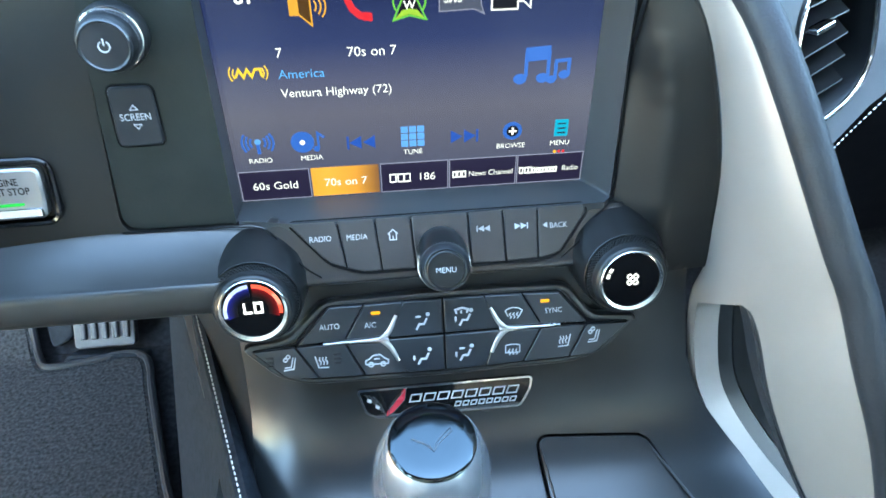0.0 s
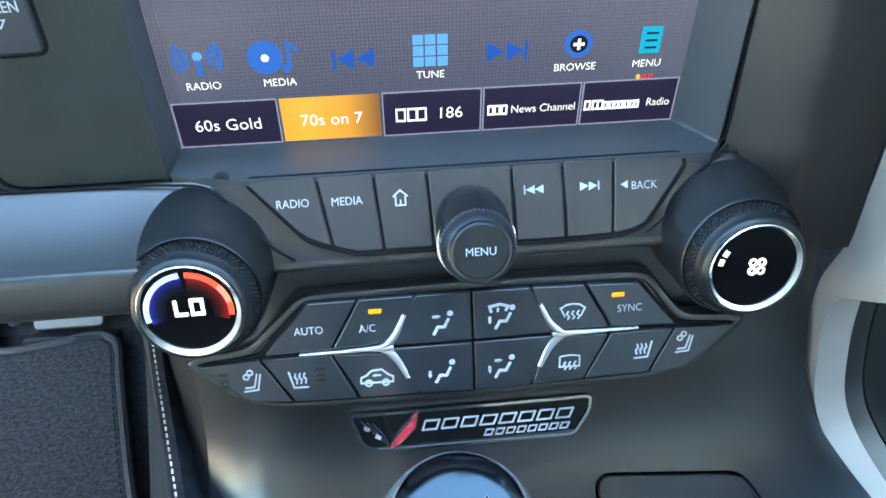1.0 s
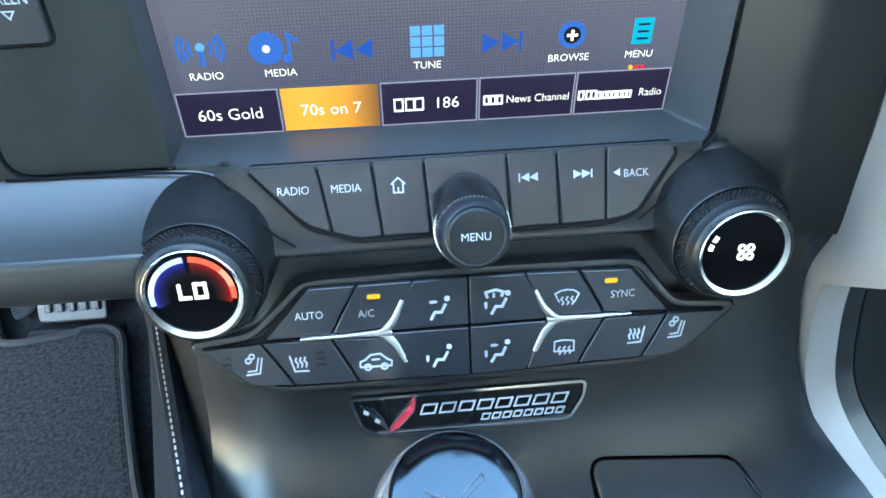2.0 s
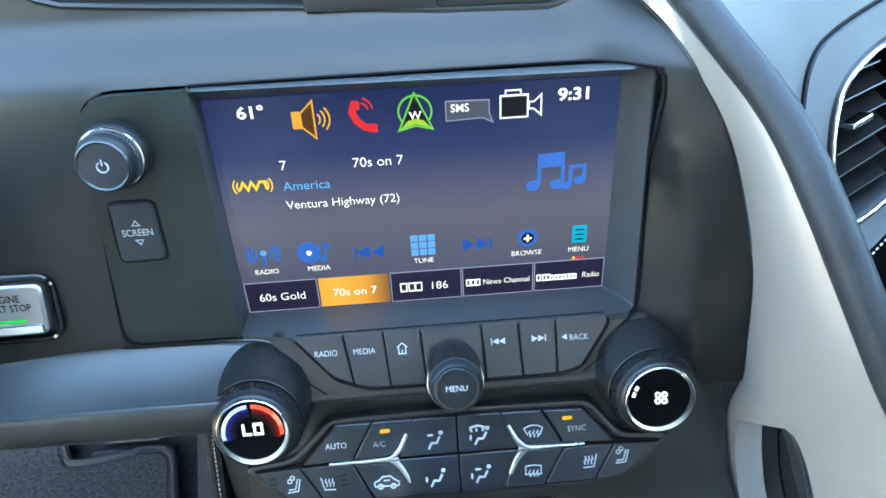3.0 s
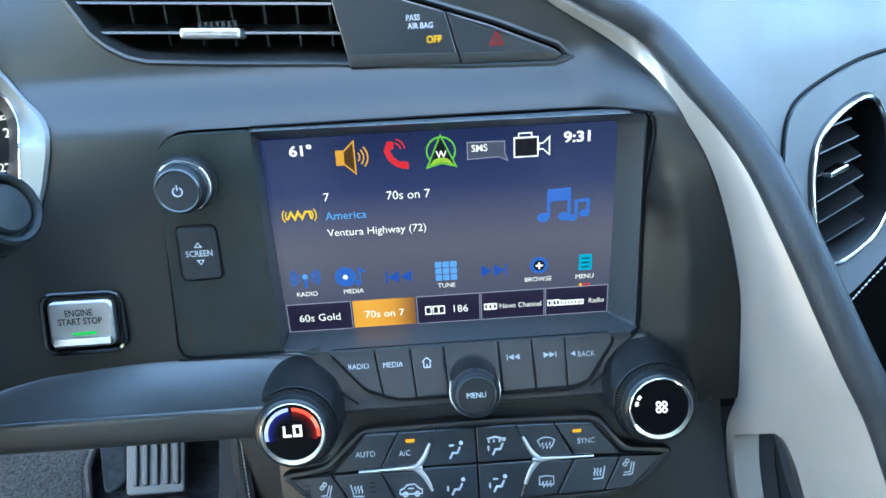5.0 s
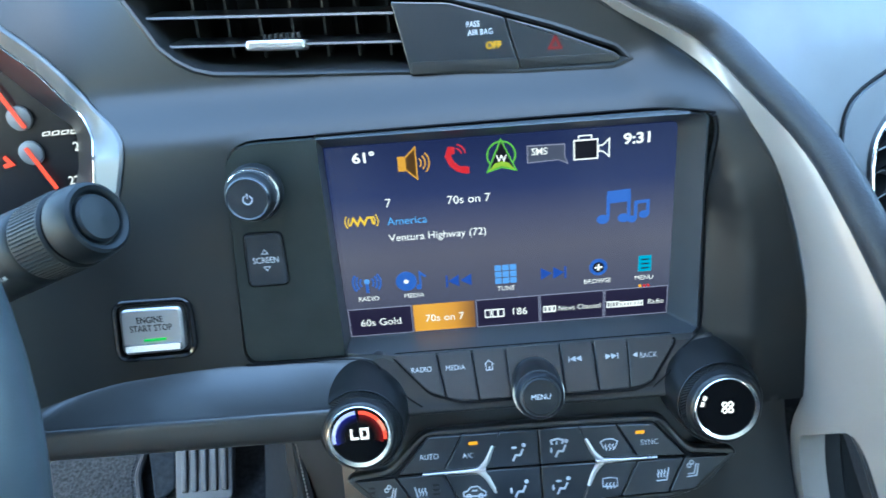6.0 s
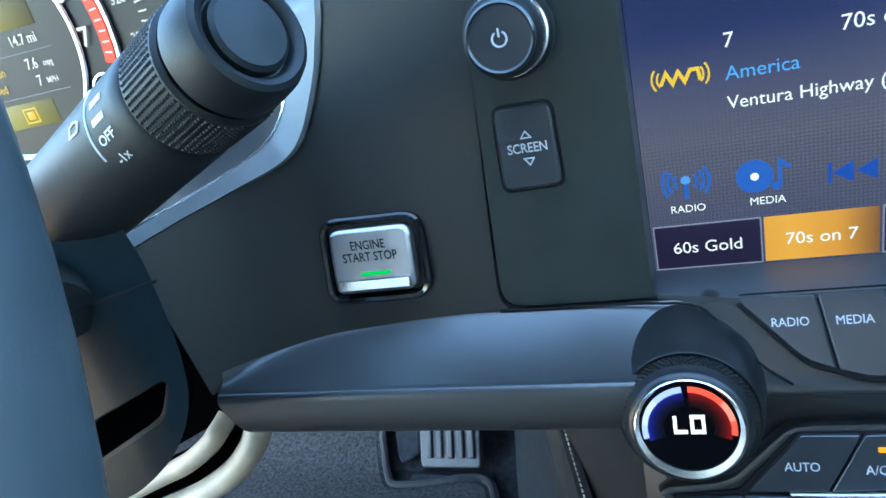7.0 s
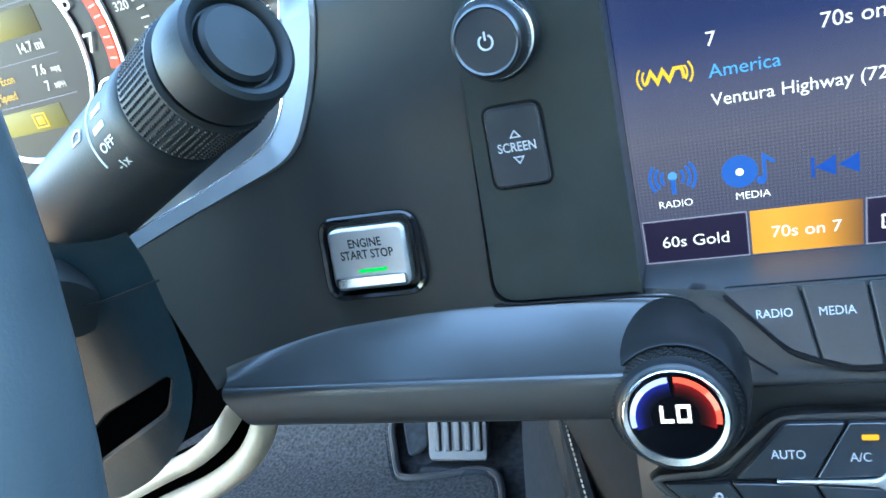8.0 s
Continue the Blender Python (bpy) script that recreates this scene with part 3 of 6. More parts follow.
edges_x = [-86.5, -51.5, -17, 17.8, 52.8, 87.5]
for i, words in enumerate(("60s Gold", "70s on 7", "186", "News Channel", "Radio")):
    x0, x1 = edges_x[i] + 0.5, edges_x[i + 1] - 0.5
    tile = part("preset_tile", prism(mm([(x0, -0.5), (x1, -0.5), (x1, 15.8), (x0, 15.8)]), M_S, E0, 0.0001, 0.0003), M_CHOSEN if i == 1 else M_TILE, screen, "orange lit tile" if i == 1 else "")
    if i != 1:
        part("tile_rim", stroke(mm([(x0, -0.5), (x1, -0.5), (x1, 15.8), (x0, 15.8)]), 0.0004, M_S, E0 + 0.0002, 0.0004, closed=True), M_LINE, tile)
    c = (x0 + x1) / 2000
    if i < 2:
        writing("lettering", words, M_S @ Matrix.Translation((c, 0.0072, 0)), 0.0044, M_WHITE, tile, 0.0, 1.0, 0.0012)
    elif i == 2:
        name_bars(tile, (-12.0, -8.0, -4.8), 2.9, 5.0, 9.4)
        writing("lettering", words, M_S @ Matrix.Translation((0.0065, 0.0072, 0)), 0.0044, M_WHITE, tile, 0.0, 1.0, 0.0012)
    elif i == 3:
        name_bars(tile, (20.0, 22.3, 24.7), 1.7, 5.6, 8.7)
        writing("lettering", words, M_S @ Matrix.Translation((0.0394, 0.0071, 0)), 0.0031, M_WHITE, tile, 0.0, 0.90, 0.0012)
    else:
        name_bars(tile, (54.5, 57.3, 59.1), 1.7, 5.4, 8.5), name_bars(tile, (61.2, 63.4, 65.2, 66.8, 68.9, 70.9, 72.4), 1.3, 5.4, 7.8)
        writing("lettering", words, M_S @ Matrix.Translation((0.0808, 0.0070, 0)), 0.0031, M_WHITE, tile, 0.0, 0.87, 0.0012)


def on_screen(words, x, y, size, material, bold=0.0, wide=1.0, align="CENTER"):
    return writing("lettering", words, M_S @ Matrix.Translation((x / 1000, y / 1000, 0)), size / 1000, material, screen, bold, wide, 0.0010, align)


on_screen("61°", -67.5, 99.5, 5.2, M_WHITE, 0.03, 1.15)
on_screen("9:31", 68.5, 98.5, 5.4, M_WHITE, 0.03, 1.15)
on_screen("7", -58, 75, 4.6, M_WHITE, 0.0)
on_screen("70s on 7", -17, 74, 4.6, M_WHITE, 0.0)
on_screen("America", -59.5, 65, 4.4, M_SKYTXT, 0.0, 1.0, "LEFT")
on_screen("Ventura Highway (72)", -59.5, 55.8, 4.2, M_WHITE, 0.0, 0.98, "LEFT")
for words, x in (("RADIO", -74), ("MEDIA", -49.5), ("TUNE", 0), ("BROWSE", 49), ("MENU", 74)):
    on_screen(words, x, 21.8, 2.7, M_WHITE, 0.0, 0.98)


def icon(name, bm, material, label=""):
    return part(name, bm, material, screen, label, 0)


def flat(poly, bm=None, h=0.0011):
    return prism(mm(poly), M_S, h, 0.0001, 0.0004, bm)


def line(pts, w, bm=None, closed=False, h=0.0011):
    return stroke(mm(pts), w / 1000, M_S, h, 0.0004, bm, closed)


ic = icon("speaker_icon", flat([(-51, 91.2), (-47.5, 91.2), (-47.5, 98.8), (-51, 98.8)]), M_ORANGE, "orange speaker symbol")
part("cone", flat([(-47.2, 92), (-41.8, 86.8), (-41.8, 103), (-47.2, 98)], h=0.0012), M_CONE, ic)
part("rim", line([(-47.2, 92), (-41.8, 86.8), (-41.8, 103), (-47.2, 98)], 0.7, closed=True, h=0.0013), M_ORANGE, ic)
for r in (3.2, 5.2, 7.2):
    part("wave", line(arc(-42.5, 95, r, -42, 42, 8), 0.7), M_ORANGE, ic)
ic = icon("phone_icon", line([(-24.5, 100.5), (-25.8, 97), (-24.2, 93.2), (-21, 90.2), (-17, 89)], 3.0), M_REDICON, "red telephone symbol")
part("ear", flat(fillet([(-25.8, 102), (-22.2, 101.5), (-22.4, 97.8), (-26, 98.2)], 0.8)), M_REDICON, ic)
part("mouth", flat(fillet([(-19.6, 91.6), (-15.6, 91), (-15.6, 87.4), (-20, 88)], 0.8)), M_REDICON, ic)
for r in (3.4, 5.4):
    part("wave", line(arc(-22.5, 97.5, r, 5, 75, 7), 0.7), M_REDICON, ic)
ic = icon("compass_icon", line(arc(0.6, 95.5, 7.0, -35, 215, 24), 0.8), M_GREENICON, "green compass symbol")
part("arrow", flat([(-5.4, 88), (0.6, 103.5), (6.6, 88), (0.6, 89.8)]), M_ICONDARK, ic)
part("rim", line([(-6.6, 87.4), (0.6, 103.5), (7.8, 87.4), (0.6, 89.4)], 0.7, closed=True, h=0.0013), M_GREENICON, ic)
part("wedge", flat([(-5.8, 88.0), (0.6, 90.0), (7.0, 88.0), (4.0, 91.6), (0.6, 92.4), (-2.8, 91.6)], h=0.0012), M_WEDGE, ic)
writing("lettering", "W", M_S @ Matrix.Translation((0.0006, 0.0938, 0)), 0.0036, M_WHITE, ic, 0.02, 1.0, 0.0014)
ic = icon("message_icon", flat([(13.6, 90.5), (13.6, 99), (32, 98.6), (32, 93), (33.5, 88.8), (29, 91)]), M_BUBBLE, "dark speech bubble symbol")
part("rim", line([(13.6, 90.5), (13.6, 99), (32, 98.6), (32, 93), (33.5, 88.8), (29, 91)], 0.5, closed=True, h=0.0013), M_LINE, ic)
writing("lettering", "SMS", M_S @ Matrix.Translation((0.0195, 0.0958, 0)), 0.0036, M_WHITE, ic, 0.012, 0.95, 0.0014)
ic = icon("camera_icon", flat([(36.8, 90.4), (48.4, 90.4), (48.4, 99.6), (36.8, 99.6)]), M_ICONDARK, "camera symbol with white outline")
part("rim", line([(36.8, 90.2), (48.4, 90.2), (48.4, 99.8), (36.8, 99.8)], 0.7, closed=True, h=0.0013), M_WHITE, ic)
part("finder", line([(39, 100.4), (39, 102), (45.4, 102), (45.4, 100.4)], 0.6), M_WHITE, ic)
part("lens", line([(49, 93.5), (51, 93.5), (54.2, 90.5), (54.2, 99.5), (51, 96.5), (49, 96.5)], 0.6, closed=True), M_WHITE, ic)
ic = icon("station_mark", line([(-78.4, 64.6), (-76.6, 68.2), (-74.8, 64.6), (-73.0, 68.2), (-71.2, 64.8), (-69.4, 68.2), (-67.2, 68.2), (-66.6, 64.6)], 1.1), M_YELLOW, "yellow station mark")
for s in (1, -1):
    for k in (0, 1):
        part("wave", line([(-72.5 + s * (a + 6.5), b + 66.4) for a, b in arc(-3.2, 0, 3.6 + k * 1.6, -38, 38, 6)], 0.6), M_YELLOW, ic)
ic = icon("music_icon", flat([(53.6, 72), (65.4, 72.6), (65.4, 66), (53.6, 65.4)]), M_NOTE, "blue music notes symbol")
for x0, y0, y1 in ((54.2, 58, 70), (64.8, 58, 70)):
    part("stem", line([(x0, y0), (x0, y1)], 1.6), M_NOTE, ic)
for cx, cy, rr in ((51.5, 57, 3.2), (62.2, 57, 3.0), (66.5, 56, 2.4), (72.6, 58.2, 2.6)):
    part("note_head", flat(arc(cx, cy, rr, 0, 345, 14, rr * 0.8)), M_NOTE, ic)
part("small_beam", line([(68.4, 56), (68.4, 65), (74.6, 65.4), (74.6, 58)], 1.6), M_NOTE, ic)
ic = icon("antenna_icon", flat(arc(-74, 32, 1.5, 0, 340, 12)), M_BLUEICON2, "blue antenna symbol")
part("mast", line([(-74, 31), (-74, 25.5)], 1.6), M_BLUEICON, ic)
for s in (0, 180):
    for r in (3.6, 5.6, 7.4):
        part("wave", line(arc(-74, 31.5, r, s - 38, s + 38, 8), 1.0), M_BLUEICON, ic)
ic = icon("disc_icon", flat(arc(-53, 30.5, 5.6, 0, 350, 24)), M_BLUEICON, "blue disc symbol")
part("centre", flat(arc(-53, 30.5, 1.3, 0, 345, 12), h=0.0013), M_WHITE, ic)
part("note", line([(-45.5, 27), (-45.5, 35), (-42.4, 32.5)], 1.1), M_BLUEICON, ic)
part("note_head", flat(arc(-46.6, 26.6, 1.5, 0, 340, 10)), M_BLUEICON, ic)
for x, s in ((-24.5, -1), (25, 1)):
    ic = icon("skip_icon", flat([(x - s * 6.2, 25.2), (x - s * 0.4, 28.6), (x - s * 6.2, 32.0)]), M_BLUEDIM, "blue double arrow symbol")
    part("arrow", flat([(x + s * 0.4, 25.2), (x + s * 6.2, 28.6), (x + s * 0.4, 32.0)]), M_BLUEDIM, ic)
    part("bar", flat([(x + s * 6.4, 25.2), (x + s * 7.4, 25.2), (x + s * 7.4, 32.0), (x + s * 6.4, 32.0)]), M_BLUEDIM, ic)
ic = icon("grid_icon", flat([(-5.6, 24.8), (-2.2, 24.8), (-2.2, 28.0), (-5.6, 28.0)]), M_BLUEICON2, "blue grid symbol")
for gx in range(3):
    for gy in range(3):
        if gx or gy:
            part("cell", flat([(-5.6 + gx * 4.0, 24.8 + gy * 3.8), (-2.2 + gx * 4.0, 24.8 + gy * 3.8), (-2.2 + gx * 4.0, 28.0 + gy * 3.8), (-5.6 + gx * 4.0, 28.0 + gy * 3.8)]), M_BLUEICON2, ic)
ic = icon("browse_icon", flat(arc(49.5, 30, 4.8, 0, 350, 22)), M_BLUEICON, "blue magnifier symbol")
part("lens", flat(arc(49.5, 30, 3.0, 0, 345, 18), h=0.0012), M_ICONDARK, ic)
for a, b in (((47.6, 30), (51.4, 30)), ((49.5, 28.1), (49.5, 31.9))):
    part("cross", line([a, b], 1.0, h=0.0014), M_WHITE, ic)
ic = icon("list_icon", flat([(70.8, 25.6), (77.6, 25.6), (77.6, 34.6), (70.8, 34.6)]), M_TEAL, "teal list symbol")
for k in range(3):
    part("row", line([(72.2, 27.6 + k * 2.5), (76.2, 27.6 + k * 2.5)], 0.7, h=0.0013), M_TILE, ic)
for k, m_ in enumerate((M_AMBER, M_REDICON, M_REDICON)):
    icon("page_dot", flat(arc(72 + k * 2.2, 16.9, 0.8, 0, 330, 8)), m_)


# ---- knobs ----
def knurl(m, r, h0, h1, count, parent, rows=4, material=None):
    """A knurled grip: small raised studs in rows round a barrel."""
    bm = bmesh.new()
    for k in range(rows):
        for i in range(count):
            a = 2 * math.pi * (i + 0.5 * (k % 2)) / count
            w, hh = math.pi / count * 0.62, (h1 - h0) / rows * 0.36
            zc = h0 + (h1 - h0) * (k + 0.5) / rows
            q = [m @ Vector((rr * math.cos(a + s * w), rr * math.sin(a + s * w), zc + t * hh)) for rr, s, t in ((r, -1, -1), (r, 1, -1), (r, 1, 1), (r, -1, 1), (r + 0.0005, 0, 0))]
            v = [bm.verts.new(p) for p in q]
            for j in range(4):
                bm.faces.new((v[j], v[(j + 1) % 4], v[4]))
    return part("knurling", bm, material or M_KNOB, parent, "", 0)


def climate_knob(name, x, label, fan):
    m = plane((x, 0.2810, 0.5506), 15)
    start, rear = m @ Vector((0, 0, -0.0098)), Vector((x, 0.346, 0.5470))
    circle = lambda c, r, tilt: [c + (plane((0, 0, 0), tilt) @ Vector((r * math.cos(a), r * math.sin(a), 0))) for a in (2 * math.pi * i / 72 for i in range(72))]
    loops = [circle(m @ Vector((0, 0, h)), r, 15) for r, h in ((0.0203, -0.0098), (0.0204, -0.0086), (0.0209, -0.0083), (0.0213, -0.0088))]
    for f in np.linspace(0.0, 1.0, 16):
        loops.append(circle(start.lerp(rear, f), 0.0215 + 0.0064 * f ** 0.75, 15 * (1 - f)))
    for loop in loops[4:]:
        for p in loop:
            p.z = min(p.z, 0.5729)
    bm = bmesh.new()
    rings(bm, loops)
    part("knob_hood", bm, M_HOOD, dashboard, "rounded black hood behind the knob")
    k = thing(name, (x, 0.29, 0.55), label, "control knob", "climate knobs")
    grip = part("barrel", lathe([(0.0200, -0.0135), (0.0202, -0.0094), (0.0199, -0.0088), (0.0184, -0.0038), (0.0178, -0.0030), (0.0177, -0.0016), (0.0172, -0.0006), (0.0163, -0.0001), (0.0157, -0.0004)], m, 72), M_KNOB, k)
    bm = bmesh.new()
    for row in range(4):
        f = (row + 0.5) / 4
        r, h = 0.0186 + 0.0012 * f, -0.0042 - 0.0043 * f
        for i in range(80):
            a = 2 * math.pi * (i + 0.5 * (row % 2)) / 80
            q = [m @ Vector(((r + dr) * math.cos(a + da), (r + dr) * math.sin(a + da), h + dh)) for dr, da, dh in ((-0.0001, -0.030, 0.00045), (-0.0001, 0.030, 0.00045), (0.0001, 0.030, -0.00045), (0.0001, -0.030, -0.00045), (0.0008, 0, 0.0004))]
            v = [bm.verts.new(p) for p in q]
            for j in range(4):
                bm.faces.new((v[j], v[(j + 1) % 4], v[4]))
    part("knurling", bm, M_KNOB, grip, "", 0)
    # a ring that is broad below and thin above
    ring_at = lambda r, up_, h: [m @ Vector((r * math.cos(a), up_ + r * math.sin(a), h)) for a in (2 * math.pi * i / 72 for i in range(72))]
    bm = bmesh.new()
    lift = (0.0003, 0.0009) if not fan else (-0.0005, 0.0006)
    loops = [ring_at(0.0158, 0, -0.0010), ring_at(0.0157, 0, 0.0003), ring_at(0.0154, 0, 0.0006)]
    for r, d, h in ((0.0142, 1.0, 0.0002), (0.0139, 1.0, -0.0010)):
        loops.append([p + (m.to_3x3() @ Vector((lift[0] if fan else 0.0, lift[1], 0))) * d for p in ring_at(r, 0, h)])
    rings(bm, loops)
    part("chrome_ring", bm, M_RING, k, "bright chrome ring, broad below and thin above")
    face = part("face", lathe([(0.0150, -0.0030), (0.0150, -0.0003), (0.0001, -0.00025)], m, 48), M_FACE, k, "black glass face")
    if fan:
        for i, (a, b) in enumerate(((-1, -1), (1, -1), (-1, 1), (1, 1))):
            part("blade", stroke([(0.0003 + a * 0.00145 + 0.0011 * math.cos(t), 0.0008 + b * 0.0015 + 0.00115 * math.sin(t)) for t in np.linspace(0, 2 * math.pi, 14)[:-1]], 0.0006, m, 0.0005, -0.0002, closed=True), M_DIGIT, face)
        for a in (150, 165):
            part("level_mark", annulus(0.0116, 0.0130, a - 5, a + 5, m, -0.0002, 0.0004, 6), M_DIGIT, face)
    else:
        for a0, a1, m_ in ((95, 135, M_BLUEARC), (135, 172, M_BLUEARC2), (172, 192, M_BLUEARC)):
            part("cold_arc", annulus(0.0118, 0.0134, a0, a1, m, -0.0002, 0.0005, 12), m_, face, "blue lit arc")
        for a0, a1, m_ in ((40, 87, M_REDARC), (12, 40, M_REDARC2), (-8, 12, M_REDARC)):
            part("warm_arc", annulus(0.0118, 0.0134, a0, a1, m, -0.0002, 0.0004, 12), m_, face, "red lit arc")
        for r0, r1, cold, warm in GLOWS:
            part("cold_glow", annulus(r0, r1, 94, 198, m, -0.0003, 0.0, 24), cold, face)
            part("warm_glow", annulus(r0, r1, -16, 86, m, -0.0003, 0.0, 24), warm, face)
        w = 0.0010
        for name_, pts in (("digit", mm([(-3.8, 4.2), (-3.8, -0.7), (-0.4, -0.7)])), ("digit", mm([(1.0, 4.0), (4.2, 4.0), (4.2, -0.7), (1.0, -0.7)]))):
            part(name_, stroke(pts, w, m, 0.0005, -0.0002, closed=len(pts) == 4), M_DIGIT, face, "white lit digit")
    return k


climate_knob("temperature_knob", -0.0798, "black knurled temperature knob with chrome ring reading LO", False)
climate_knob("fan_knob", 0.1000, "black knurled fan knob with chrome ring and fan symbol", True)

m = plane((0.0100, 0.2845, 0.5635), 24)
dome = [(0.0100, 0.2915 + 0.0245 * f, 0.5598 + 0.0012 * f) for f in (0, 0.1, 0.3, 0.5, 0.62, 0.74, 0.84, 0.92, 0.97, 1.0)]
part("menu_hood", tube(dome, [0.0122, 0.0126, 0.0124, 0.0120, 0.0113, 0.0101, 0.0085, 0.0062, 0.0038, 0.0003], 40), M_HOOD, dashboard, "rounded hood behind the menu knob")
k = thing("menu_knob", (0.010, 0.29, 0.56), "small black knurled menu knob with a silver rim", "control knob")
part("barrel", lathe([(0.0116, -0.014), (0.0121, -0.0092), (0.0119, -0.0040), (0.0113, -0.0024), (0.0106, -0.0010), (0.0099, -0.0002), (0.0092, -0.0004)], m, 48), M_BUTTON, k)
knurl(m, 0.0120, -0.0086, -0.0036, 56, k, 2, M_BEZEL)
part("silver_rim", lathe([(0.0120, -0.0096), (0.0128, -0.0094), (0.0128, -0.0086), (0.0120, -0.0084)], m, 48, cap=False), M_RING, k)
cap = part("cap", lathe([(0.0091, -0.002), (0.0090, 0.0000), (0.0085, 0.0005), (0.0001, 0.0006)], m, 40), M_KNOB, k, "matte black knob face")
writing("lettering", "MENU", m, 0.0027, M_LEGEND, cap, 0.0, 0.95, 0.0010)

m = plane((-0.1190, 0.3065, 0.6682), 4)
k = thing("power_knob", (-0.119, 0.32, 0.668), "black volume knob with power symbol and bright rim", "control knob")
part("base_ring", lathe([(0.0136, -0.016), (0.0136, -0.0115), (0.0128, -0.0100), (0.0118, -0.0095)], m, 48), M_KNOB, k)
part("barrel", lathe([(0.0120, -0.012), (0.0118, -0.0045), (0.0108, -0.0022), (0.0102, -0.001)], m, 48), M_KNOB, k)
knurl(m, 0.0117, -0.0092, -0.0045, 60, k, 2, M_BEZEL)
part("silver_rim", lathe([(0.0118, -0.0102), (0.0125, -0.0099), (0.0125, -0.0095), (0.0118, -0.0092)], m, 48, cap=False), M_CHROME, k)
cap = part("cap", lathe([(0.0104, -0.003), (0.0103, -0.0006), (0.0096, 0.0002), (0.0090, -0.0004), (0.0001, -0.0003)], m, 40), M_BUTTON, k)
part("power_symbol", stroke(arc(0, -0.0002, 0.0021, 120, 420, 14), 0.0005, m, 0.0002, -0.0003), M_LEGEND, cap)
part("power_symbol", stroke([(0, 0.0003), (0, 0.0028)], 0.0005, m, 0.0002, -0.0003), M_LEGEND, cap)

# ---- screen button and start button ----
m = plane((-0.1205, 0.3240, 0.6305), 3)
b = thing("screen_button", (-0.1205, 0.321, 0.617), "dark rocker button lettered SCREEN on the control pad", "button")
poly = fillet(mm([(-10.4, -13.8), (9.4, -13.6), (9.2, 13.6), (-9.2, 13.8)]), 0.0032, 6)
part("gap", prism(offset(poly, -0.0010), m, 0.0004, 0.0003, -0.001), M_BLACK, b)
cap = part("cap", prism(poly, m, 0.0015, 0.0009, -0.001), M_BUTTON, b)
writing("lettering", "SCREEN", m, 0.0032, M_LEGEND, cap, 0.012, 0.84, 0.0017)
for s in (1, -1):
    part("arrow", stroke(mm([(-1.6, s * 3.4), (1.6, s * 3.4), (0, s * 5.6)]), 0.0004, m, 0.0017, 0.0012, closed=True), M_LEGEND, cap)

m = plane((-0.1835, 0.3195, 0.5985), 10)
b = thing("start_button", (-0.1835, 0.318, 0.585), "brushed silver engine start button with lit green bar", "button")
poly = fillet(mm([(-22.2, -17.0), (20.2, -16.6), (21.4, 16.0), (-19.8, 16.4)]), 0.0080, 8)
bm = bmesh.new()
loops = [[m @ Vector((*p, h)) for p in offset(poly, d)] for d, h in ((-0.0002, -0.006), (0.0, 0.0004), (0.0008, 0.0011), (0.0022, 0.0008), (0.0030, -0.001), (0.0032, -0.006))]
rings(bm, loops, cap_last=True)
part("surround", bm, M_GLOSS, b, "gloss black surround")
poly = fillet(mm([(-16.8, -12.2), (15.4, -12.0), (16.8, 12.0), (-15.0, 12.2)]), 0.004, 6)
bm = bmesh.new()
loops = [[m @ Vector((*p, h)) for p in offset(poly, d)] for d, h in ((0, -0.002), (0.0, 0.0022), (0.0006, 0.0030), (0.0014, 0.0033))]
rings(bm, loops, cap_last=True)
cap = part("cap", bm, M_ALU, b, "brushed silver cap")
part("lower_lip", prism(fillet(mm([(-15.2, -11.0), (14.0, -10.8), (14.2, -6.4), (-15.0, -6.6)]), 0.0012), m, 0.0041, 0.0005, 0.003), M_CHROME, cap)
for words, dy in (("ENGINE", 6.0), ("START STOP", 1.6)):
    writing("lettering", words, m @ Matrix.Translation((0, dy / 1000, 0)), 0.0034, M_DARKPRINT, cap, 0.018, 0.82, 0.0035)
part("lamp", prism(fillet(mm([(-4.8, -5.4), (7.0, -5.2), (7.0, -3.9), (-4.8, -4.1)]), 0.0005), m, 0.0036, 0.0001, 0.003), M_GREEN, cap, "green lit bar")

# ---- radio button row ----
M_R = plane((0.0100, 0.309, 0.563), 30)
row_poly = fillet(mm([(-73.5, 13.2), (72.5, 13.2), (74, 9), (60, -10.5), (50, -13.6), (-38, -13.6), (-54, -8.5)]), 0.004, 5)
part("row_gap", prism(offset(row_poly, -0.0009), M_R, 0.0007, 0.0003, -0.004), M_BLACK, dashboard)


def panel_button(name, poly, m, label, group, top=0.0014, r=0.0008, material=None, gapw=0.0004):
    c = m @ Vector((*np.mean(np.array(poly), 0), 0))
    b = thing(name, c, label, "button", group)
    part("cap", key_cap(poly, r, m, top, 0.0004, gapw), material or M_BUTTON, b)
    return b


def legend(parent, m, strokes=(), fills=(), w=0.5, top=0.0016, material=None):
    bm = bmesh.new()
    for s in strokes:
        stroke(mm(s), w / 1000, m, top, top - 0.0004, bm)
    for f in fills:
        prism(mm(f), m, top, 0.0001, top - 0.0004, bm)
    return part("legend", bm, material or M_LEGEND, parent, "", 0)


